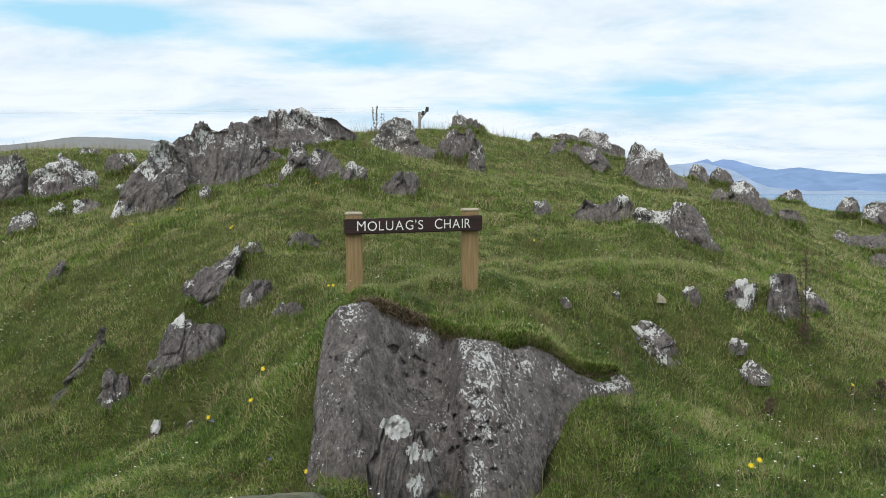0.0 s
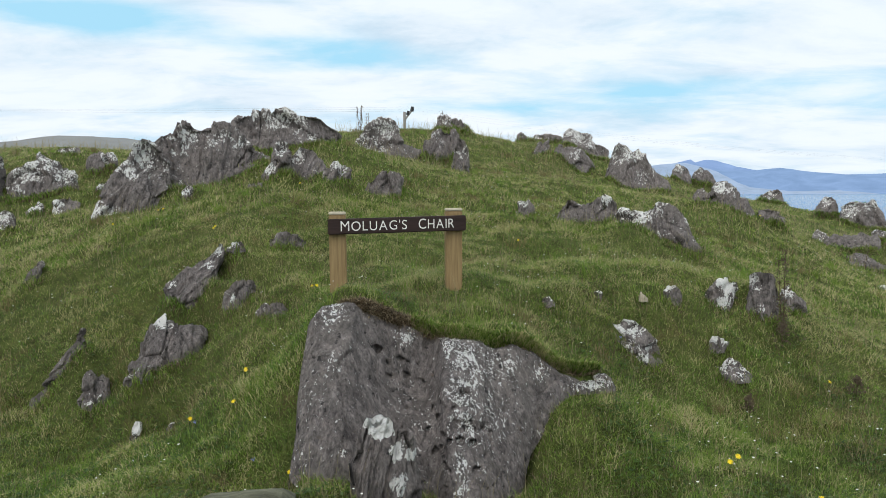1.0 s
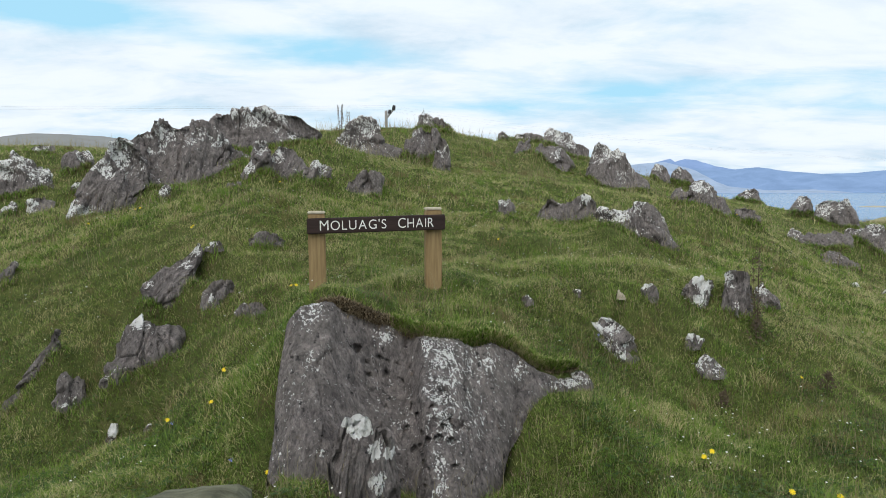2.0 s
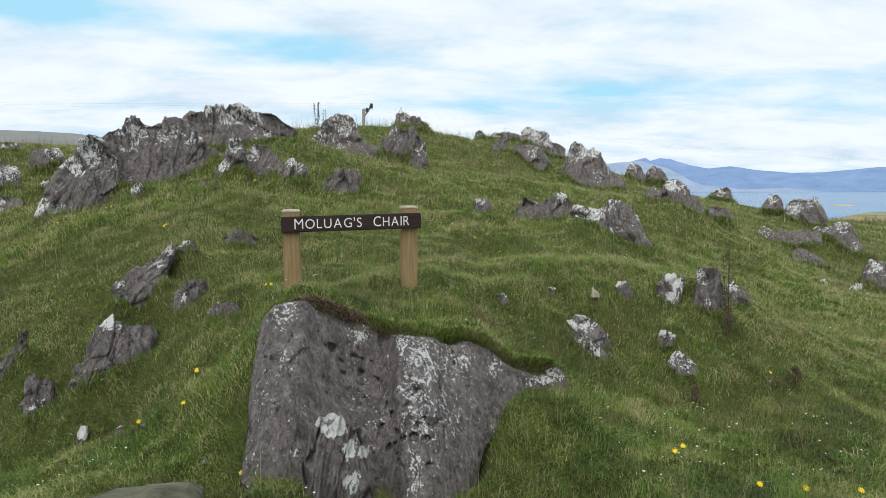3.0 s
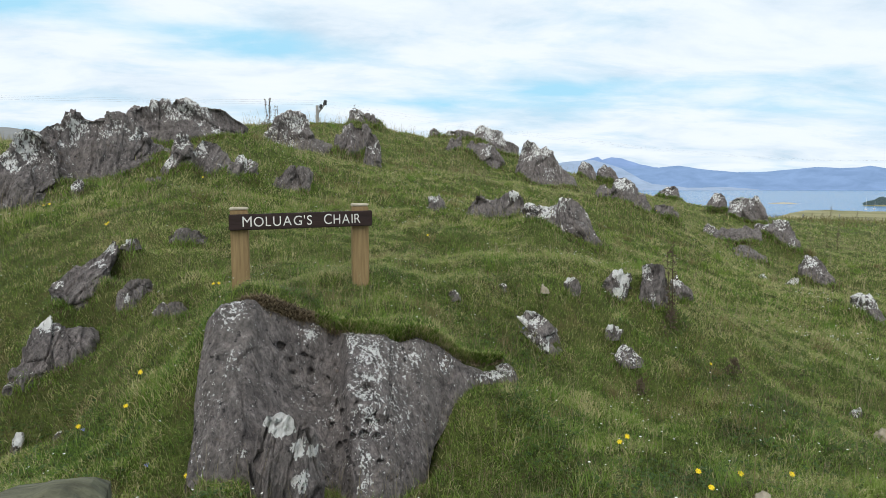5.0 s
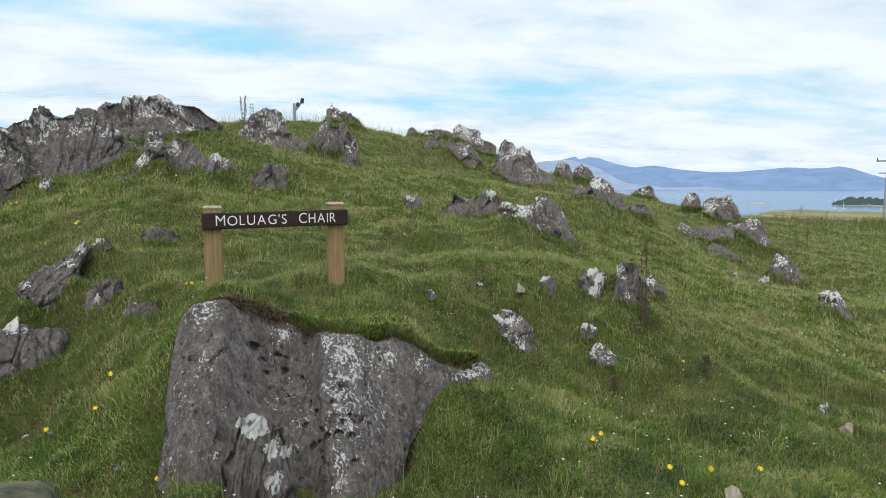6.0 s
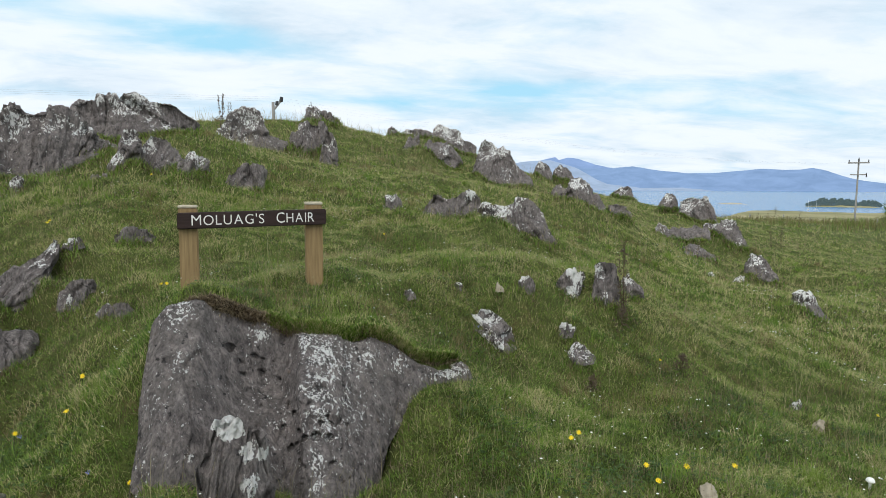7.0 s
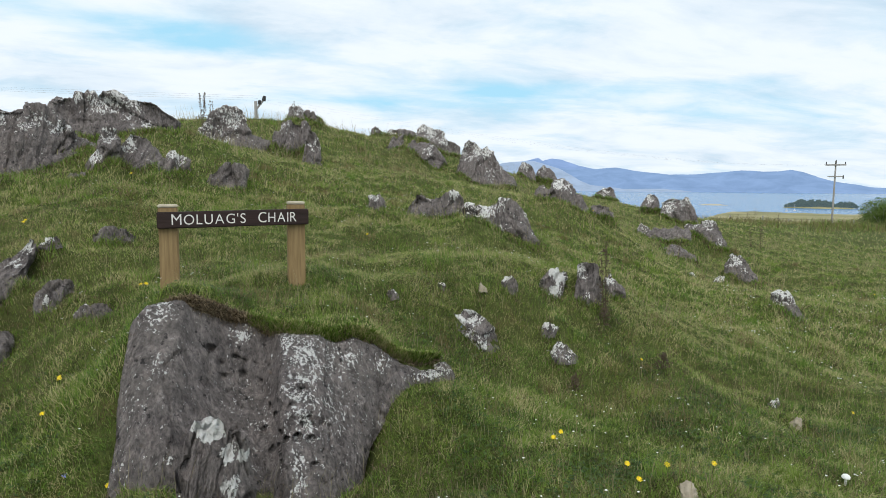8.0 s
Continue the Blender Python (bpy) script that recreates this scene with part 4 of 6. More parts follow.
outcrop("outcrop", -1.94, 4.61, 22.9, 0.28, 0.36, 15, [(-0.25, 0.26), (-0.2, 0.41), (-0.16, 0.49), (-0.12, 0.54), (-0.07, 0.59), (-0.03, 0.63), (0.01, 0.6), (0.06, 0.56), (0.12, 0.53), (0.19, 0.48), (0.25, 0.42), (0.24, 0.36)], [(-0.25, 0.25), (-0.19, 0.26), (-0.14, 0.27), (-0.05, 0.31), (0.04, 0.36), (0.14, 0.39), (0.22, 0.41)], [(-0.07, 0.59, 0.07, 0.7), (-0.01, 0.52, 0.06, 0.1)])
outcrop("boulder", -2.03, 4.30, 25.3, 0.06, 0.09, 0, [(-0.1, 0.2), (-0.04, 0.25), (0.01, 0.28), (0.07, 0.28), (0.06, 0.25)], [(-0.1, 0.2), (-0.03, 0.2), (0.06, 0.24)], [(-0.01, 0.25, 0.06, 0.2)])
outcrop("outcrop", -2.45, 4.47, 28.7, 0.13, 0.21, 15, [(-0.11, 0.01), (-0.07, 0.07), (-0.06, 0.17), (-0.02, 0.22), (0.02, 0.19), (0.06, 0.18), (0.1, 0.15), (0.1, 0.04)], [(-0.11, 0.02), (-0.03, -0.01), (0.03, 0.0), (0.09, 0.05)], [(0.01, 0.05, 0.05, 0.2)])
outcrop("outcrop", -2.81, 4.73, 30.7, 0.1, 0.15, 50, [(-0.26, -0.1), (-0.12, 0.09), (-0.05, 0.21), (0.04, 0.32), (0.12, 0.43), (0.14, 0.46), (0.14, 0.41)], [(-0.26, -0.09), (-0.1, 0.05), (0.0, 0.19), (0.09, 0.32), (0.13, 0.41)], [])
outcrop("boulder", -3.73, 5.92, 32.2, 0.12, 0.18, 42, [(-0.1, 0.71), (-0.04, 0.8), (0.01, 0.88), (0.05, 0.9), (0.07, 0.85), (0.02, 0.77)], [(-0.1, 0.71), (-0.04, 0.7), (0.02, 0.76)], [(0.03, 0.86, 0.06, 0.3)])
outcrop("boulder", -1.92, 3.96, 25.9, 0.08, 0.13, 25, [(-0.05, -0.12), (-0.03, -0.02), (-0.0, 0.02), (0.03, 0.01), (0.04, -0.05), (0.02, -0.1)], [(-0.05, -0.11), (-0.01, -0.11), (0.02, -0.08)], [(-0.0, -0.02, 0.05, 0.5)])
outcrop("boulder", -1.69, 4.01, 22.9, 0.05, 0.04, 0, [(-0.04, -0.05), (-0.01, -0.02), (0.02, -0.03), (0.03, -0.06)], [(-0.04, -0.04), (0.0, -0.05), (0.03, -0.05)], [(-0.0, -0.03, 0.03, 0.5)])
loose_stone(-1.76, 4.57, 21.0, 0.05, 0.05, 0, [(-0.04, 0.32), (-0.02, 0.36), (0.02, 0.36), (0.04, 0.32)], [(-0.04, 0.32), (0.0, 0.31), (0.04, 0.31)], [])
outcrop("crag", -0.69, 11.95, 3.3, 0.46, 1.2, 20, [(-0.73, 2.35), (-0.64, 2.48), (-0.56, 2.61), (-0.48, 2.74), (-0.4, 2.84), (-0.21, 2.93), (-0.01, 2.89), (0.09, 2.8), (0.17, 2.61), (0.27, 2.46), (0.44, 2.37), (0.57, 2.29), (0.71, 2.12), (0.81, 1.96)], [(-0.7, 2.29), (-0.47, 2.23), (-0.21, 2.19), (0.1, 2.06), (0.42, 1.96), (0.77, 1.9)], [(-0.15, 2.78, 0.27, 0.4), (-0.42, 2.48, 0.27, 0.3), (0.16, 2.27, 0.22, 0.15)])
outcrop("outcrop", 0.26, 12.00, -1.2, 0.22, 0.35, 10, [(-0.36, 2.4), (-0.2, 2.56), (-0.13, 2.65), (0.06, 2.69), (0.27, 2.69), (0.36, 2.58)], [(-0.35, 2.34), (-0.07, 2.2), (0.14, 2.21), (0.35, 2.27)], [(-0.07, 2.55, 0.2, 0.15)])
outcrop("outcrop", 0.62, 11.28, -3.1, 0.15, 0.49, -5, [(-0.16, 1.93), (-0.12, 2.24), (-0.1, 2.44), (-0.05, 2.51), (0.04, 2.44), (0.11, 2.29), (0.14, 2.03), (0.14, 1.89)], [(-0.16, 1.9), (-0.05, 1.84), (0.05, 1.82), (0.14, 1.86)], [(0.01, 2.25, 0.12, 0.5), (-0.01, 1.95, 0.08, 0.3)])
outcrop("outcrop", 0.61, 15.99, -2.2, 0.17, 0.27, -20, [(-0.35, 3.31), (-0.31, 3.46), (-0.15, 3.49), (0.04, 3.4), (0.29, 3.32), (0.47, 3.16)], [(-0.35, 3.18), (0.07, 3.16), (0.47, 3.1)], [(-0.15, 3.4, 0.23, 0.3)])
outcrop("boulder", -1.11, 7.92, 8.0, 0.1, 0.16, 20, [(-0.19, 1.73), (-0.12, 1.81), (-0.05, 1.88), (0.08, 1.88), (0.13, 1.83), (0.15, 1.71)], [(-0.19, 1.69), (-0.03, 1.66), (0.15, 1.69)], [(0.01, 1.85, 0.1, 0.4)])
outcrop("boulder", -0.58, 8.37, 4.0, 0.17, 0.27, 10, [(-0.31, 1.46), (-0.21, 1.64), (-0.12, 1.74), (0.02, 1.78), (0.17, 1.75), (0.24, 1.69), (0.21, 1.55)], [(-0.31, 1.44), (-0.13, 1.4), (0.05, 1.44), (0.2, 1.51)], [(0.03, 1.6, 0.08, 0.15)])
outcrop("outcrop", 2.72, 17.79, -8.7, 0.08, 0.13, 0, [(-0.14, 3.12), (-0.05, 3.21), (0.05, 3.21), (0.14, 3.11)], [(-0.14, 3.06), (0.0, 3.03), (0.14, 3.06)], [(-0.03, 3.16, 0.13, 0.3)])
outcrop("outcrop", 3.37, 17.89, -10.7, 0.08, 0.28, 0, [(-0.4, 3.08), (-0.26, 3.16), (-0.05, 3.17), (0.21, 3.17), (0.49, 3.08)], [(-0.4, 3.03), (0.07, 2.99), (0.49, 3.01)], [(-0.1, 3.14, 0.33, 0.3)])
outcrop("outcrop", 2.85, 15.74, -10.3, 0.24, 0.38, 25, [(-0.3, 2.31), (-0.15, 2.59), (-0.01, 2.75), (0.19, 2.78), (0.27, 2.68)], [(-0.3, 2.26), (-0.02, 2.41), (0.27, 2.58)], [(-0.23, 2.44, 0.15, 0.3)])
outcrop("outcrop", 3.62, 15.17, -13.4, 0.35, 0.51, -15, [(-0.5, 2.6), (-0.36, 2.68), (-0.15, 2.64), (0.05, 2.61), (0.21, 2.45), (0.32, 2.27), (0.42, 2.06)], [(-0.49, 2.53), (-0.28, 2.34), (-0.01, 2.04), (0.19, 1.96), (0.41, 1.98)], [(0.02, 2.49, 0.23, 0.35)])
outcrop("crag", 4.39, 17.04, -14.4, 0.37, 1.2, -20, [(-0.7, 2.97), (-0.57, 3.19), (-0.38, 3.25), (-0.19, 3.15), (0.04, 3.05), (0.19, 2.9), (0.42, 2.8), (0.58, 2.64), (0.58, 2.49)], [(-0.68, 2.89), (-0.25, 2.76), (-0.03, 2.53), (0.27, 2.43), (0.57, 2.43)], [(-0.33, 3.17, 0.32, 0.4), (0.12, 2.88, 0.26, 0.35)])
outcrop("crag", 4.67, 13.83, -18.6, 0.5, 1.2, -10, [(-0.65, 2.02), (-0.56, 2.34), (-0.48, 2.55), (-0.36, 2.62), (-0.18, 2.54), (-0.08, 2.39), (0.06, 2.48), (0.16, 2.36), (0.28, 2.13), (0.43, 1.94), (0.61, 1.75), (0.72, 1.63)], [(-0.6, 1.91), (-0.27, 1.64), (0.08, 1.54), (0.42, 1.54), (0.69, 1.58)], [(-0.29, 2.48, 0.29, 0.4), (0.09, 2.37, 0.16, 0.45), (0.31, 1.87, 0.21, 0.25)])
outcrop("outcrop", 7.11, 17.08, -22.6, 0.27, 0.43, -10, [(-0.29, 2.1), (-0.19, 2.24), (-0.01, 2.22), (0.1, 2.09), (0.17, 1.89), (0.21, 1.72)], [(-0.28, 2.03), (-0.07, 1.83), (0.21, 1.67)], [(-0.13, 2.17, 0.17, 0.4)])
outcrop("outcrop", 7.68, 17.05, -24.3, 0.22, 0.35, -20, [(-0.3, 1.92), (-0.23, 2.12), (-0.12, 2.17), (0.1, 2.06), (0.24, 1.88), (0.3, 1.76)], [(-0.29, 1.86), (0.03, 1.81), (0.3, 1.71)], [(-0.15, 2.1, 0.17, 0.35)])
outcrop("crag", 5.18, 10.60, -26.0, 0.29, 1.0, -10, [(-0.5, 1.4), (-0.44, 1.52), (-0.37, 1.57), (-0.25, 1.52), (-0.16, 1.56), (-0.12, 1.63), (0.01, 1.63), (0.14, 1.56), (0.21, 1.5), (0.24, 1.38), (0.33, 1.29), (0.42, 1.16), (0.45, 1.09)], [(-0.49, 1.37), (-0.28, 1.37), (-0.06, 1.29), (0.16, 1.18), (0.44, 1.07)], [(-0.09, 1.55, 0.11, 0.5), (0.08, 1.54, 0.11, 0.4), (-0.33, 1.5, 0.13, 0.15)])
outcrop("outcrop", 5.83, 10.38, -29.3, 0.11, 0.18, -20, [(-0.22, 1.09), (-0.12, 1.21), (-0.02, 1.23), (0.11, 1.16), (0.25, 1.05)], [(-0.22, 1.06), (-0.01, 1.02), (0.24, 1.03)], [])
outcrop("outcrop", 12.79, 22.64, -29.5, 0.27, 0.42, 0, [(-0.45, 1.37), (-0.25, 1.49), (-0.04, 1.53), (0.07, 1.61), (0.24, 1.45), (0.42, 1.16)], [(-0.44, 1.28), (-0.02, 1.2), (0.42, 1.1)], [(-0.12, 1.45, 0.33, 0.35)])
outcrop("crag", 12.11, 18.40, -33.1, 0.24, 0.37, 20, [(-0.32, 0.99), (-0.18, 1.2), (-0.1, 1.35), (0.08, 1.35), (0.22, 1.24), (0.3, 0.94)], [(-0.31, 0.92), (0.01, 0.88), (0.3, 0.87)], [(-0.1, 1.25, 0.2, 0.4)])
outcrop("crag", 12.22, 16.99, -35.4, 0.38, 1.2, -20, [(-0.58, 0.93), (-0.51, 1.18), (-0.36, 1.22), (-0.03, 1.22), (0.18, 1.22), (0.25, 1.05), (0.42, 0.79), (0.61, 0.51)], [(-0.57, 0.8), (-0.25, 0.6), (0.16, 0.5), (0.6, 0.48)], [(-0.4, 1.04, 0.27, 0.35), (0.05, 1.15, 0.23, 0.3)])
outcrop("crag", 9.32, 11.80, -37.9, 0.35, 0.51, -25, [(-0.47, 0.66), (-0.37, 0.77), (-0.18, 0.75), (0.01, 0.83), (0.11, 0.81), (0.18, 0.67), (0.29, 0.54), (0.42, 0.38)], [(-0.46, 0.63), (-0.16, 0.6), (0.01, 0.37), (0.11, 0.21), (0.24, 0.24), (0.41, 0.35)], [(-0.32, 0.71, 0.17, 0.35), (-0.01, 0.78, 0.17, 0.35), (0.18, 0.33, 0.14, 0.35)])
outcrop("outcrop", 8.22, 12.10, -33.7, 0.4, 0.39, -20, [(-0.46, 0.59), (-0.36, 0.69), (-0.21, 0.61), (0.03, 0.61), (0.31, 0.68), (0.66, 0.66)], [(-0.44, 0.56), (-0.08, 0.43), (0.32, 0.38), (0.65, 0.48)], [(-0.35, 0.65, 0.11, 0.3)])
outcrop("outcrop", 8.04, 11.01, -35.7, 0.5, 0.27, -20, [(-0.42, 0.25), (-0.25, 0.34), (0.02, 0.31), (0.29, 0.18), (0.36, 0.11)], [(-0.41, 0.25), (-0.13, 0.1), (0.18, 0.09), (0.35, 0.13)], [])
outcrop("outcrop", 8.05, 9.22, -40.6, 0.26, 0.41, -28, [(-0.27, 0.13), (-0.2, 0.33), (-0.13, 0.35), (-0.02, 0.28), (0.09, 0.18), (0.21, 0.05), (0.3, -0.03)], [(-0.24, 0.09), (-0.1, -0.04), (0.05, -0.13), (0.29, -0.04)], [(-0.14, 0.24, 0.13, 0.4), (0.01, 0.12, 0.11, 0.3)])
outcrop("boulder", 7.19, 8.77, -38.8, 0.08, 0.12, 0, [(-0.08, -0.06), (-0.04, 0.04), (0.02, 0.08), (0.09, 0.04)], [(-0.08, -0.08), (0.02, -0.06), (0.1, -0.01)], [(0.01, 0.04, 0.09, 0.5)])
outcrop("boulder", 6.44, 8.46, -36.7, 0.05, 0.08, 0, [(-0.07, 0.18), (-0.01, 0.18), (0.08, 0.1)], [(-0.07, 0.15), (0.01, 0.1), (0.08, 0.08)], [(-0.01, 0.15, 0.08, 0.4)])
outcrop("outcrop", 6.08, 6.08, -44.3, 0.2, 0.3, -40, [(-0.22, 0.17), (-0.16, 0.24), (-0.08, 0.28), (-0.0, 0.22), (0.07, 0.12), (0.16, 0.01), (0.22, -0.04)], [(-0.21, 0.17), (-0.07, 0.09), (0.08, -0.03), (0.21, -0.03)], [(-0.06, 0.22, 0.13, 0.5)])
outcrop("outcrop", 2.05, 7.84, -14.7, 0.16, 0.28, 12, [(-0.44, 1.18), (-0.36, 1.31), (-0.29, 1.38), (-0.2, 1.39), (-0.07, 1.35), (0.07, 1.42), (0.19, 1.45), (0.29, 1.44), (0.37, 1.35), (0.42, 1.24)], [(-0.43, 1.15), (-0.27, 1.11), (0.0, 1.14), (0.21, 1.13), (0.41, 1.19)], [(0.24, 1.43, 0.07, 0.55), (-0.07, 1.33, 0.07, 0.2)])
outcrop("outcrop", 2.64, 6.91, -20.9, 0.3, 0.37, -35, [(-0.44, 1.23), (-0.4, 1.32), (-0.3, 1.34), (-0.21, 1.31), (-0.0, 1.34), (0.13, 1.31), (0.19, 1.23), (0.26, 1.1), (0.31, 1.0), (0.42, 0.87)], [(-0.42, 1.19), (-0.28, 1.17), (-0.14, 1.12), (-0.07, 1.01), (0.07, 0.93), (0.24, 0.91), (0.4, 0.88)], [(-0.29, 1.29, 0.15, 0.5), (-0.0, 1.33, 0.12, 0.3), (-0.0, 0.97, 0.12, 0.45), (0.21, 1.16, 0.08, 0.2)])
outcrop("boulder", 2.93, 6.69, -23.6, 0.06, 0.09, 0, [(-0.04, 0.92), (-0.02, 0.99), (0.02, 0.99), (0.04, 0.94)], [(-0.04, 0.89), (0.0, 0.88), (0.04, 0.91)], [(-0.01, 0.92, 0.06, 0.5)])
outcrop("boulder", 1.30, 8.00, -9.2, 0.09, 0.15, -15, [(-0.13, 1.31), (-0.08, 1.4), (0.01, 1.4), (0.08, 1.32), (0.12, 1.26)], [(-0.13, 1.22), (-0.0, 1.2), (0.12, 1.24)], [(-0.06, 1.37, 0.07, 0.5)])
outcrop("boulder", 2.37, 4.79, -26.3, 0.1, 0.19, 20, [(-0.14, 0.72), (-0.09, 0.75), (-0.04, 0.79), (0.01, 0.8), (0.07, 0.8), (0.08, 0.73), (0.06, 0.64), (0.04, 0.57)], [(-0.13, 0.7), (-0.08, 0.64), (-0.02, 0.58), (0.04, 0.57)], [(0.0, 0.76, 0.07, 0.6), (-0.01, 0.64, 0.06, 0.5)])
outcrop("outcrop", 2.63, 4.72, -29.1, 0.12, 0.33, 3, [(-0.11, 0.75), (-0.11, 0.85), (-0.07, 0.88), (-0.0, 0.87), (0.07, 0.87), (0.1, 0.81), (0.12, 0.68)], [(-0.1, 0.68), (-0.06, 0.54), (0.03, 0.49), (0.1, 0.52), (0.12, 0.62)], [(-0.06, 0.81, 0.05, 0.5), (0.0, 0.61, 0.04, 0.5), (-0.04, 0.72, 0.04, 0.25)])
outcrop("boulder", 3.01, 4.96, -31.3, 0.09, 0.15, -10, [(-0.08, 0.66), (-0.05, 0.71), (-0.01, 0.71), (0.04, 0.65), (0.1, 0.57)], [(-0.08, 0.56), (0.01, 0.55), (0.1, 0.57)], [(-0.02, 0.68, 0.05, 0.6)])
outcrop("outcrop", 1.46, 4.19, -19.2, 0.14, 0.24, -48, [(-0.18, 0.54), (-0.16, 0.59), (-0.13, 0.58), (-0.09, 0.63), (-0.03, 0.62), (0.03, 0.59), (0.08, 0.55), (0.13, 0.5), (0.17, 0.42), (0.18, 0.35)], [(-0.16, 0.54), (-0.1, 0.49), (-0.02, 0.41), (0.01, 0.35), (0.09, 0.35), (0.18, 0.36)], [(-0.13, 0.57, 0.04, 0.5), (-0.04, 0.46, 0.06, 0.35), (0.03, 0.38, 0.06, 0.35), (-0.03, 0.6, 0.06, 0.3), (0.12, 0.46, 0.05, 0.3)])
outcrop("boulder", 2.09, 4.28, -26.0, 0.05, 0.07, 0, [(-0.06, 0.41), (-0.05, 0.47), (-0.01, 0.47), (0.02, 0.45), (0.06, 0.43), (0.05, 0.4)], [(-0.06, 0.39), (-0.0, 0.39), (0.05, 0.4)], [(-0.04, 0.45, 0.03, 0.7), (0.03, 0.43, 0.03, 0.4)])
outcrop("boulder", 2.10, 4.09, -27.2, 0.1, 0.11, -45, [(-0.1, 0.28), (-0.07, 0.33), (-0.03, 0.35), (0.02, 0.33), (0.07, 0.29), (0.11, 0.25)], [(-0.09, 0.28), (-0.02, 0.25), (0.04, 0.25), (0.11, 0.26)], [(-0.03, 0.3, 0.05, 0.3), (0.06, 0.27, 0.04, 0.35)])
outcrop("boulder", 1.85, 4.54, -22.1, 0.05, 0.08, -25, [(-0.06, 0.74), (-0.05, 0.8), (0.01, 0.81), (0.04, 0.77), (0.06, 0.71)], [(-0.06, 0.73), (-0.0, 0.7), (0.06, 0.7)], [(-0.03, 0.8, 0.04, 0.6)])
loose_stone(1.59, 4.47, -19.6, 0.05, 0.05, 0, [(-0.03, 0.755), (-0.015, 0.77), (0.01, 0.755), (0.035, 0.735)], [(-0.03, 0.74), (0.0, 0.73), (0.035, 0.73)], [])
outcrop("boulder", 1.31, 4.62, -15.9, 0.05, 0.04, 0, [(-0.03, 0.73), (-0.0, 0.76), (0.03, 0.74)], [(-0.03, 0.72), (0.0, 0.72), (0.03, 0.73)], [(0.0, 0.75, 0.03, 0.5)])
outcrop("boulder", 0.87, 4.36, -11.2, 0.05, 0.03, 0, [(-0.03, 0.73), (-0.0, 0.75), (0.04, 0.73)], [(-0.03, 0.72), (0.0, 0.71), (0.04, 0.72)], [(0.01, 0.74, 0.03, 0.4)])
loose_stone(1.77, 2.14, -37.2, 0.05, 0.06, 0, [(-0.03, 0.19), (-0.03, 0.24), (-0.0, 0.26), (0.02, 0.25), (0.04, 0.22)], [(-0.03, 0.21), (0.01, 0.2), (0.04, 0.22)], [])
loose_stone(3.37, 3.20, -45.1, 0.05, 0.06, 0, [(-0.04, -0.05), (-0.02, -0.01), (0.01, 0.01), (0.05, -0.02)], [(-0.04, -0.05), (0.01, -0.05), (0.05, -0.03)], [])
outcrop("boulder", 3.55, 3.58, -43.5, 0.05, 0.04, 0, [(-0.03, -0.06), (-0.02, -0.02), (0.02, -0.01), (0.03, -0.04)], [(-0.03, -0.05), (0.0, -0.05), (0.03, -0.04)], [(-0.0, -0.03, 0.03, 0.5)])
settle_turf()
build_ground()


# ---- the sign ----
def name_sign():
    sign = new("wooden_sign")
    sign.matrix_world = pose(-0.20, 4.32, ground_at(-0.2, 4.4), 0, 0, 5.5)
    zt = 1.335 - sign.location.z
    tilt = math.tan(radians(1.2))
    for px, top in ((-0.424, zt + 0.030), (0.400, zt + 0.050)):
        post = part("post", box(px - 0.058, px + 0.058, 0.018, 0.128, -0.5, top - 0.012, 0.006), TIMBER, sign, "pale new square timber post")
        part("post_top", box(px - 0.060, px + 0.060, 0.016, 0.130, top - 0.0105, top + 0.008, 0.006), ENDGRAIN, post, "bleached cut top of the post")
    bm = box(-0.487, 0.478, -0.022, 0.016, zt - 0.108, zt, 0.006, 3)
    for v in bm.verts:
        v.co.z += v.co.x * tilt
        v.co.y += 0.002 * math.sin(v.co.x * 9)
    board = part("board", bm, STAINED, sign, "dark brown stained board with white routed letters")

    def word(text, big, x0, x1):
        """Small capitals, the first letter larger, laid between x0 and x1."""
        made, at = [], 0.0
        for n, ch in enumerate(text):
            cu = bpy.data.curves.new("letter", "FONT")
            cu.body, cu.size, cu.extrude, cu.offset = ch, (big if n == 0 else big * 0.93), 0.0012, -0.0004
            tmp = bpy.data.objects.new("letter", cu)
            me = bpy.data.meshes.new_from_object(tmp)
            bpy.data.objects.remove(tmp)
            xs = [v.co.x for v in me.vertices]
            made.append((me, at - min(xs)))
            at += max(xs) - min(xs) + big * 0.15
        k = (x1 - x0) / (at - big * 0.15)
        for me, shift in made:
            for v in me.vertices:
                x, y, z = v.co
                x = x0 + (x + shift) * k
                v.co = (x, -0.0225 - z, zt - 0.085 + y + x * tilt)
            me.materials.append(PAINT)
            part_mesh("letter", me, board, "white painted letter")

    word("MOLUAG'S", 0.102, -0.398, 0.060)
    word("CHAIR", 0.102, 0.142, 0.394)
    return tagged(sign, "low timber sign reading MOLUAG'S CHAIR on two posts", "sign")


name_sign()


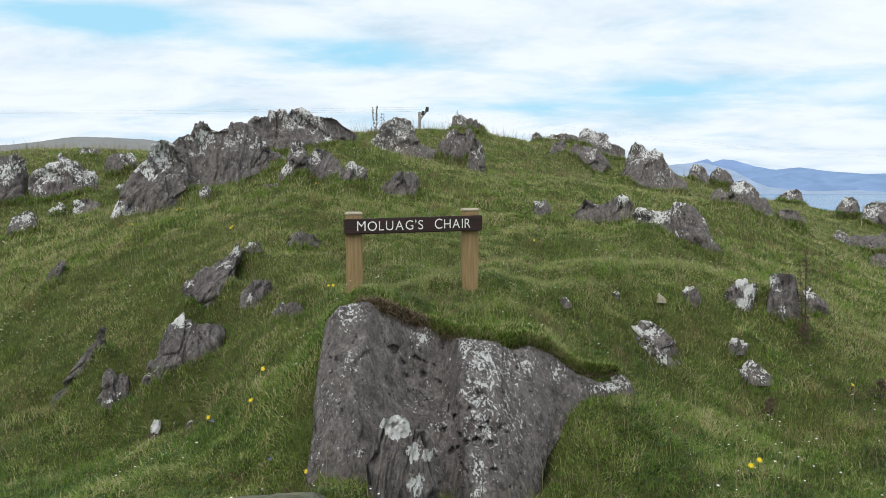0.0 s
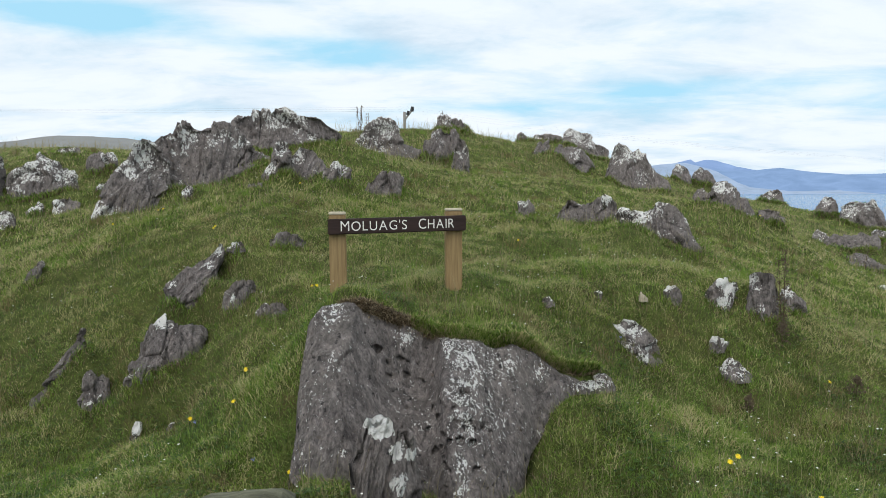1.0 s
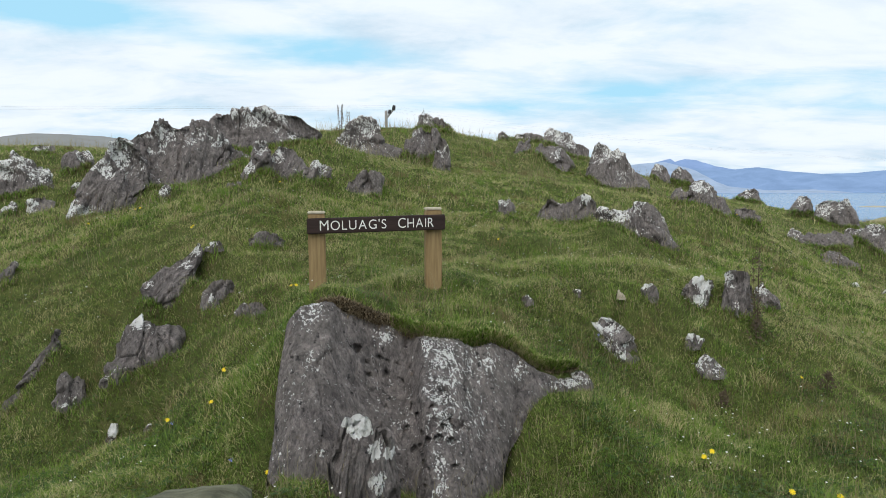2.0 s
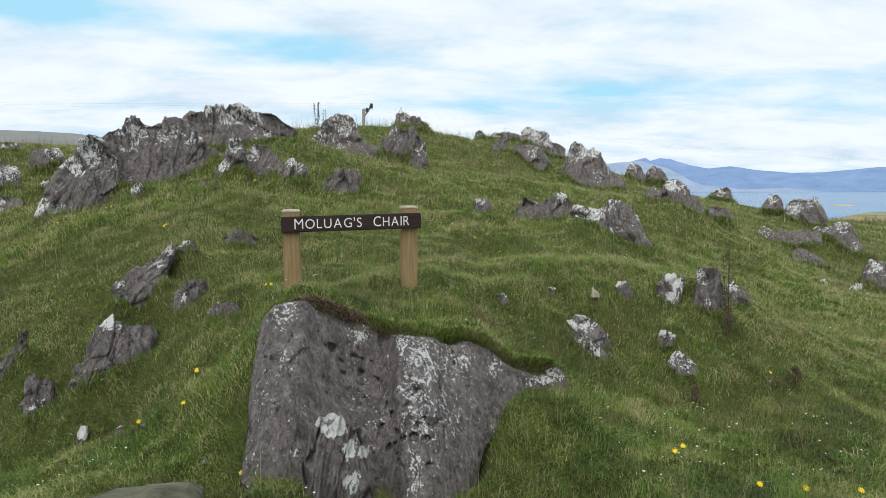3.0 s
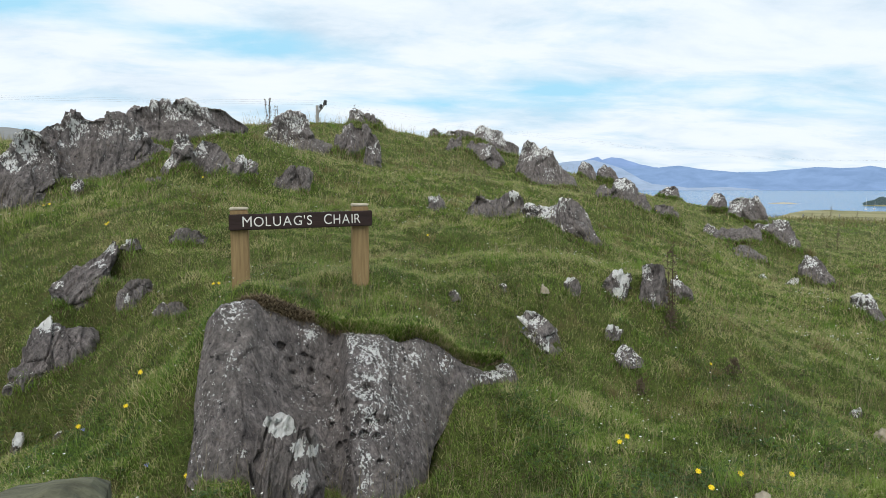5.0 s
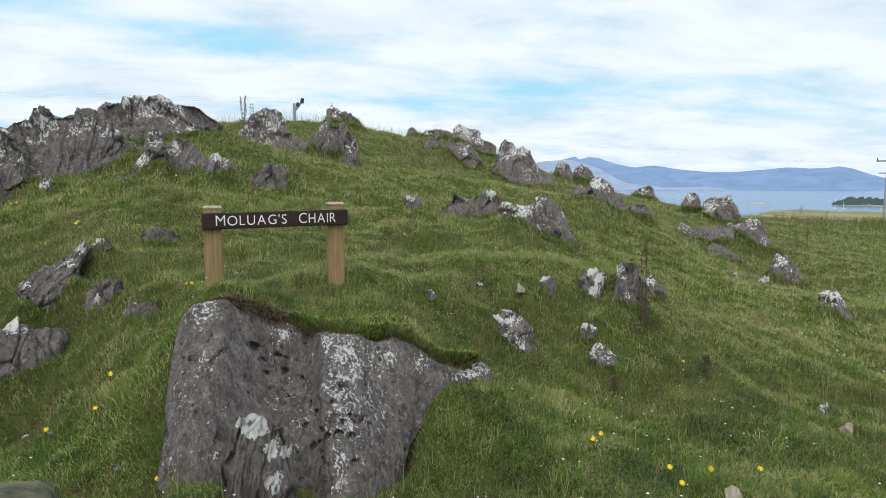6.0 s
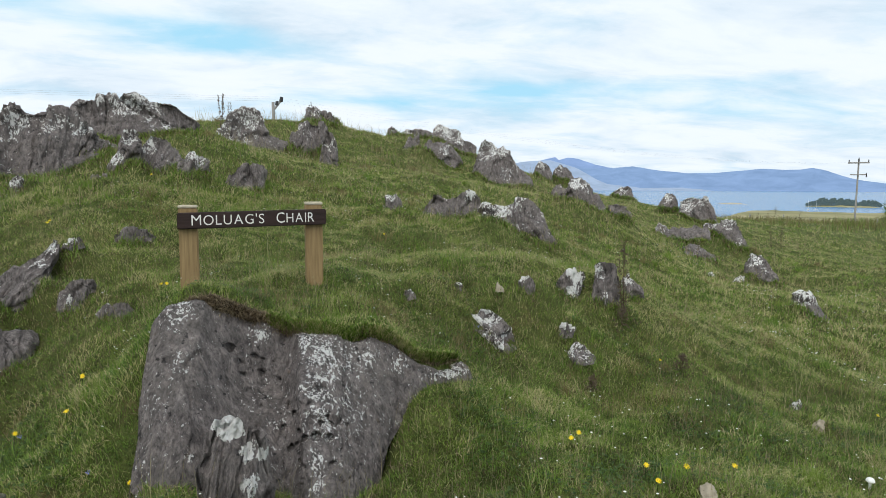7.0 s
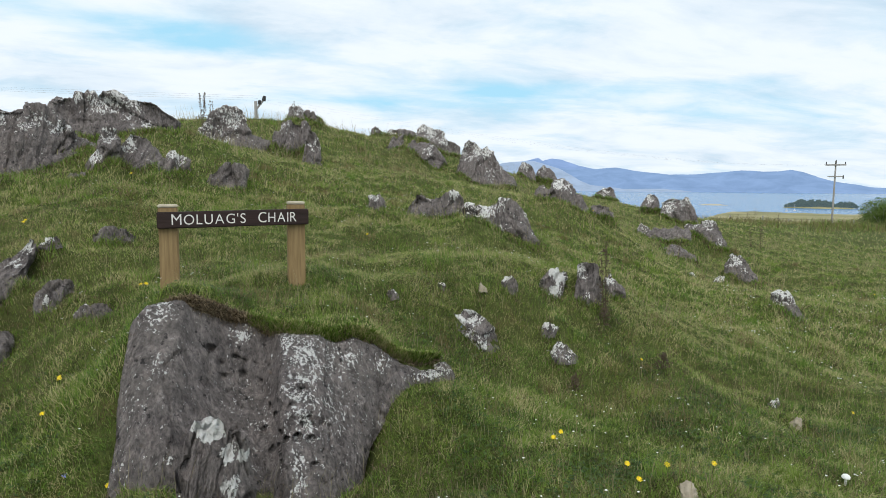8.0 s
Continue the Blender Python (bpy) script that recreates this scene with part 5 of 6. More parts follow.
def old_post():
    """A weathered square gatepost with a split top, close by the camera."""
    top = 1.314
    bm = bmesh.new()
    n = 15
    verts = {}
    half = 0.052
    for i in range(n):
        for j in range(n):
            x, y = (i / (n - 1) * 2 - 1) * half, (j / (n - 1) * 2 - 1) * half
            dz = 0.006 * (vnoise(x * 90, y * 90, 0, 5) - 0.5) - 0.012 * (max(abs(x), abs(y)) / half) ** 6
            dz -= 0.014 * math.exp(-((y - 0.2 * x - 0.012) / 0.003) ** 2) * (0.4 + 0.6 * float(vnoise(x * 30, 2, 0, 6)))
            verts[i, j] = bm.verts.new((x, y, top + float(dz)))
    for i in range(n - 1):
        for j in range(n - 1):
            bm.faces.new((verts[i, j], verts[i + 1, j], verts[i + 1, j + 1], verts[i, j + 1]))
    rim = [e for e in bm.edges if e.is_boundary]
    ext = bmesh.ops.extrude_edge_only(bm, edges=rim)
    for v in ext["geom"]:
        if isinstance(v, bmesh.types.BMVert):
            v.co.z = -0.4
    bmesh.ops.recalc_face_normals(bm, faces=bm.faces[:])
    me = bpy.data.meshes.new("gatepost")
    bm.to_mesh(me)
    bm.free()
    me.materials.append(OLD_WOOD)
    ob = new("gatepost", me)
    ob.matrix_world = pose(-0.120, 0.328, 0, 0, 0, 10)
    tagged(ob, "weathered grey-green wooden post with a split flat top", "post")


old_post()


# ---- poles and wires ----
def power_pole(bearing, distance, top, arm, turn, style, stout):
    x, y = distance * math.sin(radians(bearing)), distance * math.cos(radians(bearing))
    g = ground_at(x, y)
    pole = new("power_pole")
    pole.matrix_world = pose(x, y, g - 0.5, 0, 0, turn)
    h = top - g + 0.5
    part("mast", rod((0, 0, 0), (0, 0, h), 1.35 * stout, stout, 10), POLE, pole)
    if style == "cross":
        beam = part("crossarm", box(-arm, arm, -0.25, -0.13, h - 0.55, h - 0.38, 0.02), POLE, pole)
        for q in (-arm + 0.1, 0.0, arm - 0.1):
            part("insulator", rod((q, -0.19, h - 0.38), (q, -0.19, h - 0.10 + (0.25 if q == 0 else 0)), 0.06, 0.045), IRON, beam, "dark pin insulator")
        low = part("bracket", box(-0.8, 0.9, -0.22, -0.14, h - 1.95, h - 1.82, 0.02), POLE, pole)
        part("insulator", rod((0.85, -0.18, h - 2.2), (0.85, -0.18, h - 1.7), 0.07, 0.05), IRON, low, "dark pin insulator")
    else:
        limb = part("bracket", rod((0.0, 0, h - 0.45), (0.42, 0, h + 0.08), 0.06, 0.045), POLE, pole)
        part("insulator", rod((0.42, 0, h + 0.04), (0.47, 0, h + 0.30), 0.11, 0.08), IRON, limb, "dark pot insulator")
        part("insulator", rod((0.20, 0, h - 0.16), (0.22, 0, h + 0.06), 0.11, 0.08), IRON, limb, "dark pot insulator")
    return tagged(pole, "grey timber power pole with dark insulators in the fields", "power pole", group="power poles")


pole_a = power_pole(46.75, 90, 5.15, 1.08, -46, "cross", 0.09)
pole_b = power_pole(-2.10, 36, 6.15, 1.0, 0, "limb", 0.085)


def wire(a, b, sag, r):
    cu = bpy.data.curves.new("power_line", "CURVE")
    cu.dimensions, cu.bevel_depth, cu.bevel_resolution = "3D", r, 1
    sp = cu.splines.new("POLY")
    sp.points.add(24)
    for i, p in enumerate(sp.points):
        q = i / 24
        v = Vector(a).lerp(Vector(b), q)
        p.co = (v.x, v.y, v.z - sag * 4 * q * (1 - q), 1)
    cu.materials.append(IRON)
    tagged(new("power_line", cu), "thin dark overhead power line between the poles", "power line", group="power lines")


# ---- grass ----
def rooted(n, r0, r1, a0, a1, power, rng):
    """Random places on the ground between two distances and bearings, thinner with distance, off the rocks."""
    q = rng.random(n)
    e = 2 - power
    r = (r0 ** e + q * (r1 ** e - r0 ** e)) ** (1 / e) if abs(e) > 1e-6 else r0 * (r1 / r0) ** q
    a = np.radians(a0 + (a1 - a0) * rng.random(n))
    x, y = r * np.sin(a), r * np.cos(a)
    keep = np.ones(n, bool)
    for fx, fy, turn, half, front, back in FOOTPRINTS:
        c, s = math.cos(turn), math.sin(turn)
        u = (x - fx) * c + (y - fy) * s
        v = -(x - fx) * s + (y - fy) * c
        keep &= ~((np.abs(u) < half * 0.96) & (v > -front) & (v < back * (1 - (u / half) ** 2)))
    x, y = x[keep], y[keep]
    return x, y, np.hypot(x, y)


def blades(name, x, y, length, width, bend, tone, mat, rng):
    """One mesh of tapered, bent leaves rooted at x, y."""
    n = len(x)
    z = height(x, y) - 0.01
    root = np.stack([x, y, z], 1)
    turn = rng.random(n) * 2 * np.pi
    lean = bend * (0.3 + 0.9 * rng.random(n))
    ahead = np.stack([np.cos(turn), np.sin(turn), np.zeros(n)], 1)
    facing = rng.random(n) * 2 * np.pi
    side = np.stack([np.cos(facing), np.sin(facing), np.zeros(n)], 1)
    up = np.array([0, 0, 1.0])
    L = length[:, None]
    mid = root + up * L * 0.55 + ahead * L * (0.22 * lean)[:, None]
    tip = root + up * L * (1.0 - 0.25 * np.minimum(lean, 1.6))[:, None] + ahead * L * (0.75 * lean)[:, None]
    w = side * (width / 2)[:, None]
    verts = np.stack([root - w, root + w, mid - w * 0.8, mid + w * 0.8, tip], 1).reshape(-1, 3)
    i = np.arange(n)[:, None] * 5
    tris = np.concatenate([i + [0, 1, 3], i + [0, 3, 2], i + [2, 3, 4]], 1).reshape(-1, 3)
    return fast_mesh(name, verts, tris, mat, np.repeat(tone, 5), smooth=True)


def short_blades(name, x, y, length, width, tone, mat, rng):
    """The close under-turf: one pointed leaf a root."""
    n = len(x)
    root = np.stack([x, y, height(x, y) - 0.008], 1)
    a, b = rng.random(n) * 2 * np.pi, rng.random(n) * 2 * np.pi
    lean = 0.2 + 1.1 * rng.random(n)
    tip = root + np.stack([np.cos(a) * lean, np.sin(a) * lean, 1.1 - 0.4 * lean], 1) * length[:, None]
    w = np.stack([np.cos(b), np.sin(b), 0 * b], 1) * (width / 2)[:, None]
    verts = np.stack([root - w, root + w, tip], 1).reshape(-1, 3)
    return fast_mesh(name, verts, np.arange(3 * n).reshape(-1, 3), mat, np.repeat(tone, 3))


def build_grass():
    rng = np.random.default_rng(11)
    label = "short rough green grass over the whole knoll"
    for n, r0, r1, power, size, wide in ((290000, 1.7, 8.0, 1.4, 0.046, 0.0037), (170000, 7.0, 24.0, 1.6, 0.062, 0.0075), (110000, 20.0, 75.0, 1.5, 0.10, 0.018)):
        x, y, r = rooted(n, r0, r1, -44, 58, power, rng)
        lush = fractal(x * 0.9, y * 0.9, 0, 31, 3)
        clump = fractal(x * 4.5, y * 4.5, 0, 37, 3)
        length = size * (0.40 + 1.0 * np.clip(lush - 0.25, 0, 1) + 2.4 * np.clip(clump - 0.48, 0, 1)) * (0.5 + 1.0 * rng.random(len(x)))
        spot = fractal(x * 13, y * 13, 0, 41, 2)
        # the y term paints in the dark gaps of near grass, brighter farther off
        tone = 0.46 + 0.27 * np.clip((y - 3.0) / 1.6, 0, 1) + 0.12 * (lush - 0.5) + 1.3 * (clump - 0.5) + 1.1 * (spot - 0.5)
        tone = tone + 0.9 * (rng.random(len(x)) - 0.5) + 0.45 * (rng.random(len(x)) > 0.975 - 0.05 * np.clip((y - 3.0) / 1.5, 0, 1))
        dry = np.clip(fractal(x * 2.1, y * 2.1, 0, 53, 4) - 0.50, 0, 1) * np.clip((y - 2.4) / 1.8, 0.25, 1)
        tone = np.clip(tone + (rng.random(len(x)) < 0.55 * dry) * 0.45, 0, 1)
        me = blades("grass", x, y, length, wide * (0.6 + 0.7 * rng.random(len(x))), 0.9 + 1.5 * rng.random(len(x)), tone, GRASS, rng)
        tagged(new("grass", me), label, "grass", kind="stuff")
    for n, r0, r1, power, size, wide in ((520000, 1.7, 8.0, 1.35, 0.030, 0.0042), (330000, 7.0, 24.0, 1.6, 0.050, 0.010)):
        x, y, r = rooted(n, r0, r1, -44, 58, power, rng)
        spot = fractal(x * 7, y * 7, 0, 43, 3)
        moss = fractal(x * 1.7, y * 1.7, 0, 47, 3)
        length = size * (0.5 + rng.random(len(x))) * (0.6 + 0.9 * spot)
        # same painted near-to-far brightening in the y term
        tone = 0.38 + 0.26 * np.clip((y - 3.0) / 1.6, 0, 1) + 1.7 * (spot - 0.5) + 0.9 * (moss - 0.5) + 0.95 * (rng.random(len(x)) - 0.5)
        dry = np.clip(fractal(x * 2.1, y * 2.1, 0, 53, 4) - 0.50, 0, 1) * np.clip((y - 2.4) / 1.8, 0.25, 1)
        tone = np.clip(tone + 0.5 * (rng.random(len(x)) > 0.97 - 0.05 * np.clip((y - 3.0) / 1.5, 0, 1)) + (rng.random(len(x)) < 0.55 * dry) * 0.45, 0, 1)
        me = short_blades("turf_grass", x, y, length, wide * (0.6 + 0.8 * rng.random(len(x))), tone, GRASS, rng)
        tagged(new("turf_grass", me), "close-cropped green and straw turf", "grass", kind="stuff")


build_grass()


def build_stems():
    """Tall dry flowering stems of grass, thin and arching."""
    rng = np.random.default_rng(5)
    x, y, r = rooted(26000, 2.2, 24.0, -42, 56, 1.25, rng)
    keep = fractal(x * 0.8, y * 0.8, 0, 51, 3) + 0.2 * rng.random(len(x)) > 0.56
    x, y, r = x[keep], y[keep], r[keep]
    length = (0.08 + 0.22 * rng.random(len(x)) ** 1.6) * np.where(r > 7, 1.25, 1.0)
    wide = np.clip(0.0013 * r / 3.0, 0.0016, 0.006)
    me = blades("dry_stems", x, y, length, wide, 0.55 + 0 * x, 0.2 + 0.8 * rng.random(len(x)), DRY, rng)
    tagged(new("dry_stems", me), "thin straw-coloured flowering grass stems", "grass", kind="stuff")


def build_tussocks():
    """Separate tufts of longer grass, green, straw and reddish brown, between the rocks."""
    rng = np.random.default_rng(77)
    cx, cy, cr = rooted(420, 2.6, 17.0, -40, 52, 0.9, rng)
    kinds = rng.random(len(cx))
    for name, mat, lo, hi, label in (("green_tussocks", GRASS, 0.0, 0.62, "tufts of longer green grass among the rocks"), ("brown_tussocks", RUSH, 0.62, 1.0, "tufts of reddish brown and straw grass")):
        pick = (kinds >= lo) & (kinds < hi)
        per = 75
        spread = np.repeat(0.03 + 0.07 * rng.random(pick.sum()), per)
        tall = np.repeat(0.06 + 0.08 * rng.random(pick.sum()), per)
        shade = np.repeat(0.15 + 0.5 * rng.random(pick.sum()), per)
        x = np.repeat(cx[pick], per) + spread * rng.normal(size=len(spread))
        y = np.repeat(cy[pick], per) + spread * rng.normal(size=len(spread))
        r = np.hypot(x, y)
        me = blades(name, x, y, tall * (0.5 + 0.8 * rng.random(len(x))), 0.0026 * np.clip(r / 4.5, 1, 3), 0.6 + 1.0 * rng.random(len(x)), np.clip(shade + 0.4 * rng.random(len(x)), 0, 1), mat, rng)
        tagged(new(name, me), label, "grass", kind="stuff")


build_tussocks()


def build_herbs():
    """Small round and lance-shaped leaves low in the turf."""
    rng = np.random.default_rng(8)
    x, y, r = rooted(60000, 1.7, 8.0, -44, 58, 1.3, rng)
    keep = fractal(x * 1.6, y * 1.6, 0, 61, 3) > 0.5
    x, y, r = x[keep], y[keep], r[keep]
    n = len(x)
    z = height(x, y) + 0.006 + 0.022 * rng.random(n)
    c = np.stack([x, y, z], 1)
    turn = rng.random(n) * 2 * np.pi
    size = 0.006 + 0.010 * rng.random(n)
    a = np.stack([np.cos(turn), np.sin(turn), 0.5 * (rng.random(n) - 0.3)], 1) * size[:, None]
    b = np.stack([-np.sin(turn), np.cos(turn), 0.5 * (rng.random(n) - 0.5)], 1) * (0.5 * size)[:, None]
    verts = np.stack([c - a, c - 0.2 * a + b, c + a, c - 0.2 * a - b], 1).reshape(-1, 3)
    i = np.arange(n)[:, None] * 4
    tris = np.concatenate([i + [0, 3, 2], i + [0, 2, 1]], 1).reshape(-1, 3)
    me = fast_mesh("herbs", verts, tris, HERB, np.repeat(rng.random(n), 4))
    tagged(new("herbs", me), "small dark green clover and herb leaves in the turf", "herbs", kind="stuff")


def build_white_flowers():
    rng = np.random.default_rng(13)
    x, y, r = rooted(3200, 2.2, 12.0, -42, 56, 0.9, rng)
    keep = fractal(x * 1.3, y * 1.3, 0, 71, 3) > 0.52
    x, y, r = x[keep], y[keep], r[keep]
    n = len(x)
    c = np.stack([x, y, height(x, y) + 0.05 + 0.04 * rng.random(n)], 1)
    size = (0.0032 + 0.0038 * rng.random(n)) * np.where(r > 6, 1.5, 1.0)
    verts, tris = [], []
    k = 6
    for j in range(k):
        a = 2 * np.pi * j / k
        rad = size * (1.0 + 0.2 * (j % 2))
        verts.append(c + np.stack([rad * math.cos(a), rad * math.sin(a), 0.3 * rad], 1))
    verts.append(c + np.stack([0 * size, 0 * size, -0.4 * size], 1))
    v = np.stack(verts, 1).reshape(-1, 3)
    i = np.arange(n)[:, None] * (k + 1)
    t = np.concatenate([i + [j, (j + 1) % k, k] for j in range(k)], 1).reshape(-1, 3)
    tagged(new("white_flowers", fast_mesh("white_flowers", v, t, WHITE)), "tiny white flowers scattered through the grass", "flowers", kind="stuff")


def build_fringe():
    """Longer ungrazed grass against the foot of each rock."""
    rng = np.random.default_rng(23)
    xs, ys = [], []
    for fx, fy, turn, half, front, back in FOOTPRINTS:
        n = int(np.clip(half * 700, 50, 900))
        a = rng.random(n) * 2 * np.pi
        u = half * 1.04 * np.cos(a) + 0.05 * rng.normal(size=n)
        v = np.where(np.sin(a) < 0, front * 1.05, back * 0.9) * np.sin(a) + 0.05 * rng.normal(size=n)
        xs.append(fx + u * math.cos(turn) - v * math.sin(turn))
        ys.append(fy + u * math.sin(turn) + v * math.cos(turn))
    for line in FEET:
        run = np.hypot(*np.diff(line, axis=0).T).sum()
        n = int(np.clip(run * 750, 60, 1300))
        k = rng.random(n) * (len(line) - 1)
        away = np.hypot(*line.mean(0))
        toward = -line.mean(0) / away * (0.02 + 0.008 * away)
        xs.append(np.interp(k, np.arange(len(line)), line[:, 0]) + 0.03 * rng.normal(size=n) + toward[0] * rng.random(n))
        ys.append(np.interp(k, np.arange(len(line)), line[:, 1]) + 0.03 * rng.normal(size=n) + toward[1] * rng.random(n))
    x, y = np.concatenate(xs), np.concatenate(ys)
    r = np.hypot(x, y)
    length = (0.04 + 0.06 * rng.random(len(x))) * (0.75 + r / 17)
    brown = rng.random(len(x)) < 0.42
    dead = blades("dead_grass", x[brown], y[brown], 0.7 * length[brown], 0.005 * np.clip(r[brown] / 4.5, 1, 3), 1.2 + 0.6 * rng.random(brown.sum()), rng.random(brown.sum()), DEAD, rng)
    tagged(new("dead_grass", dead), "brown dead grass and heath around the rocks", "grass", kind="stuff")
    x, y, r, length = x[~brown], y[~brown], r[~brown], length[~brown]
    me = blades("tussock_grass", x, y, length, 0.0045 * np.clip(r / 4.5, 1, 3), 0.9 + 0.6 * rng.random(len(x)), np.clip(0.05 + 0.95 * rng.random(len(x)), 0, 1), GRASS, rng)
    tagged(new("tussock_grass", me), "longer green grass along the feet of the rocks", "grass", kind="stuff")


def skyline_stems():
    """Tall seeding grass that stands against the sky along the top of the knoll."""
    rng = np.random.default_rng(37)
    x, y, r = rooted(1500, 11.0, 20.0, -38, 14, 0.2, rng)
    keep = fractal(x * 0.5, y * 0.5, 0, 91, 2) > 0.45
    x, y, r = x[keep], y[keep], r[keep]
    me = blades("seeding_grass", x, y, 0.22 + 0.26 * rng.random(len(x)), 0.006 + 0 * x, 0.35 + 0 * x, 0.1 + 0.7 * rng.random(len(x)), DRY, rng)
    tagged(new("seeding_grass", me), "tall straw seeding grass along the skyline", "grass", kind="stuff")


skyline_stems()
build_fringe()


def build_heath():
    """Brown patches of dead moss, heather and thyme in the turf."""
    rng = np.random.default_rng(41)
    for n, r0, r1, size, wide in ((110000, 2.4, 8.0, 0.040, 0.0042), (60000, 7.0, 22.0, 0.060, 0.009)):
        x, y, r = rooted(n, r0, r1, -44, 58, 1.4, rng)
        keep = fractal(x * 1.5, y * 1.5, 0, 97, 4, 0.6) + 0.10 * rng.random(len(x)) - 0.017 * np.clip(x, -5, 6) > 0.560
        x, y = x[keep], y[keep]
        me = short_blades("heath", x, y, size * (0.6 + rng.random(len(x))), wide * (0.6 + 0.8 * rng.random(len(x))), rng.random(len(x)), DEAD, rng)
        tagged(new("heath", me), "brown patches of heath and dead moss in turf", "heath", kind="stuff")


build_heath()
build_stems()
build_herbs()
build_white_flowers()


def turf_brow():
    """A roll of turf that hangs over the crest of the seat rock, fringed with brown heath and green grass."""
    p = np.array(BROW)
    n, m = 230, 22
    k = np.linspace(0, len(p) - 1, n)
    line = np.stack([np.interp(k, np.arange(len(p)), p[:, j]) for j in range(3)], 1)
    for _ in range(4):
        line[1:-1] = 0.25 * line[:-2] + 0.5 * line[1:-1] + 0.25 * line[2:]
    a = np.linspace(-0.75 * math.pi, 0.75 * math.pi, m)[None, :]
    ends = np.clip(np.minimum(np.arange(n), np.arange(n)[::-1]) / 14, 0.15, 1)[:, None]
    lump = fractal(line[:, :1] * 9, a * 0.9, 0, 88, 4)
    r = ends * (0.012 + 0.042 * lump) * np.interp(line[:, :1], [0.55, 0.8], [1.0, 0.6])
    y = line[:, 1:2] + 0.03 - 1.2 * r * np.cos(a)
    z = line[:, 2:3] + 0.005 + 1.0 * r * np.sin(a) - 0.02 * np.clip(np.cos(a), 0, 1)
    grid = np.stack([line[:, :1] + 0 * a, y, z], -1)
    me = fast_mesh("turf_lip", grid.reshape(-1, 3), grid_faces(n, m), SOIL, quads=True, smooth=True)
    tagged(new("turf_lip", me), "overhanging lip of dark soil and turf on the rock", "turf", kind="structure")
    rng = np.random.default_rng(19)
    for count, name, mat, tall, lo, hi, label in (
            (4200, "heath_fringe", DEAD, 0.045, 0.0, 0.34, "brown heathery fringe over the crest of the rock"),
            (3000, "heath_fringe", DEAD, 0.035, 0.55, 1.0, "brown dead grass hanging from the turf lip"),
            (7500, "lip_grass", GRASS, 0.05, 0.20, 1.0, "short green grass hanging over the turf lip")):
        i = (n * (lo + (hi - lo) * rng.random(count))).astype(int).clip(0, n - 1)
        # brown low on the lip, green on its top
        j = (m * (0.35 + 0.62 * rng.random(count) if mat is GRASS else 0.28 + 0.5 * rng.random(count))).astype(int).clip(0, m - 1)
        root = grid[i, j] + rng.normal(size=(count, 3)) * 0.004
        turn = rng.random(count) * 2 * np.pi
        length = tall * (0.4 + rng.random(count))
        out = np.stack([0.6 * np.cos(turn), -0.35 + 0.5 * np.sin(turn), 0.95 - 1.1 * rng.random(count) * (mat is DEAD)], 1)
        tip = root + out * length[:, None] + np.array([0, 0, -0.25]) * length[:, None]
        bend = root + out * length[:, None] * 0.55
        w = np.stack([np.cos(turn + 1.3), np.sin(turn + 1.3), 0 * turn], 1) * 0.0026
        verts = np.stack([root - w, root + w, bend + 0.8 * w, bend - 0.8 * w, tip], 1).reshape(-1, 3)
        b = np.arange(count)[:, None] * 5
        tris = np.concatenate([b + [0, 1, 2], b + [0, 2, 3], b + [3, 2, 4]], 1).reshape(-1, 3)
        tone = np.repeat(np.clip(0.68 + 1.1 * (rng.random(count) - 0.5) + 0.8 * (fractal(root[:, 0] * 9, root[:, 1] * 9, 0, 3, 2) - 0.5) + 0.45 * (rng.random(count) > 0.85), 0, 1), 5)
        tagged(new(name, fast_mesh(name, verts, tris, mat, tone, smooth=True)), label, "heath" if mat is DEAD else "grass", kind="stuff")


turf_brow()


def field_edge():
    """Rank brown grass and rushes where the pasture ends."""
    rng = np.random.default_rng(29)
    x, y, r = rooted(12000, 38.0, 66.0, 33, 58, 0.6, rng)
    keep = fractal(x * 0.12, y * 0.12, 0, 81, 3) + 0.15 * rng.random(len(x)) > 0.565
    x, y, r = x[keep], y[keep], r[keep]
    me = blades("rushes", x, y, 0.08 + 0.42 * rng.random(len(x)) ** 3, 0.012 + 0.012 * rng.random(len(x)), 0.7 + 0 * x, rng.random(len(x)), RUSH, rng)
    tagged(new("rushes", me), "rank brown rushes and grass at the field edge", "rushes", kind="stuff")


field_edge()


# ---- single flowers and stalks ----
def petals(mat, radius, count, cup):
    bm = bmesh.new()
    for k in range(count):
        a = 2 * math.pi * k / count
        ring = 1.0 if k % 2 else 0.72
        p = []
        for da, rr, dz in ((-0.16, 0.15, 0.0), (0.16, 0.15, 0.0), (0.20, 0.85, cup), (0.0, 1.0, cup * 1.1), (-0.20, 0.85, cup)):
            p.append(bm.verts.new((radius * ring * rr * math.cos(a + da), radius * ring * rr * math.sin(a + da), radius * (dz + (0.12 if k % 2 else 0.2)))))
        bm.faces.new(p)
    bmesh.ops.create_cone(bm, cap_ends=True, segments=8, radius1=radius * 0.2, radius2=radius * 0.3, depth=radius * 0.5, matrix=Matrix.Translation((0, 0, radius * 0.05)))
    return bm


def flower(name, mat, radius, count, stalk, cup, label, category, group):
    thing = new(name)
    part("stem", rod((0, 0, -0.02), (0.004, 0.002, stalk), 0.0014, 0.001, 5), HERB, thing)
    bloom = part("bloom", petals(mat, radius, count, cup), mat, thing)
    bloom.matrix_basis = pose(0.004, 0.002, stalk, 38, 6, 0)
    return tagged(thing, label, category, group=group)


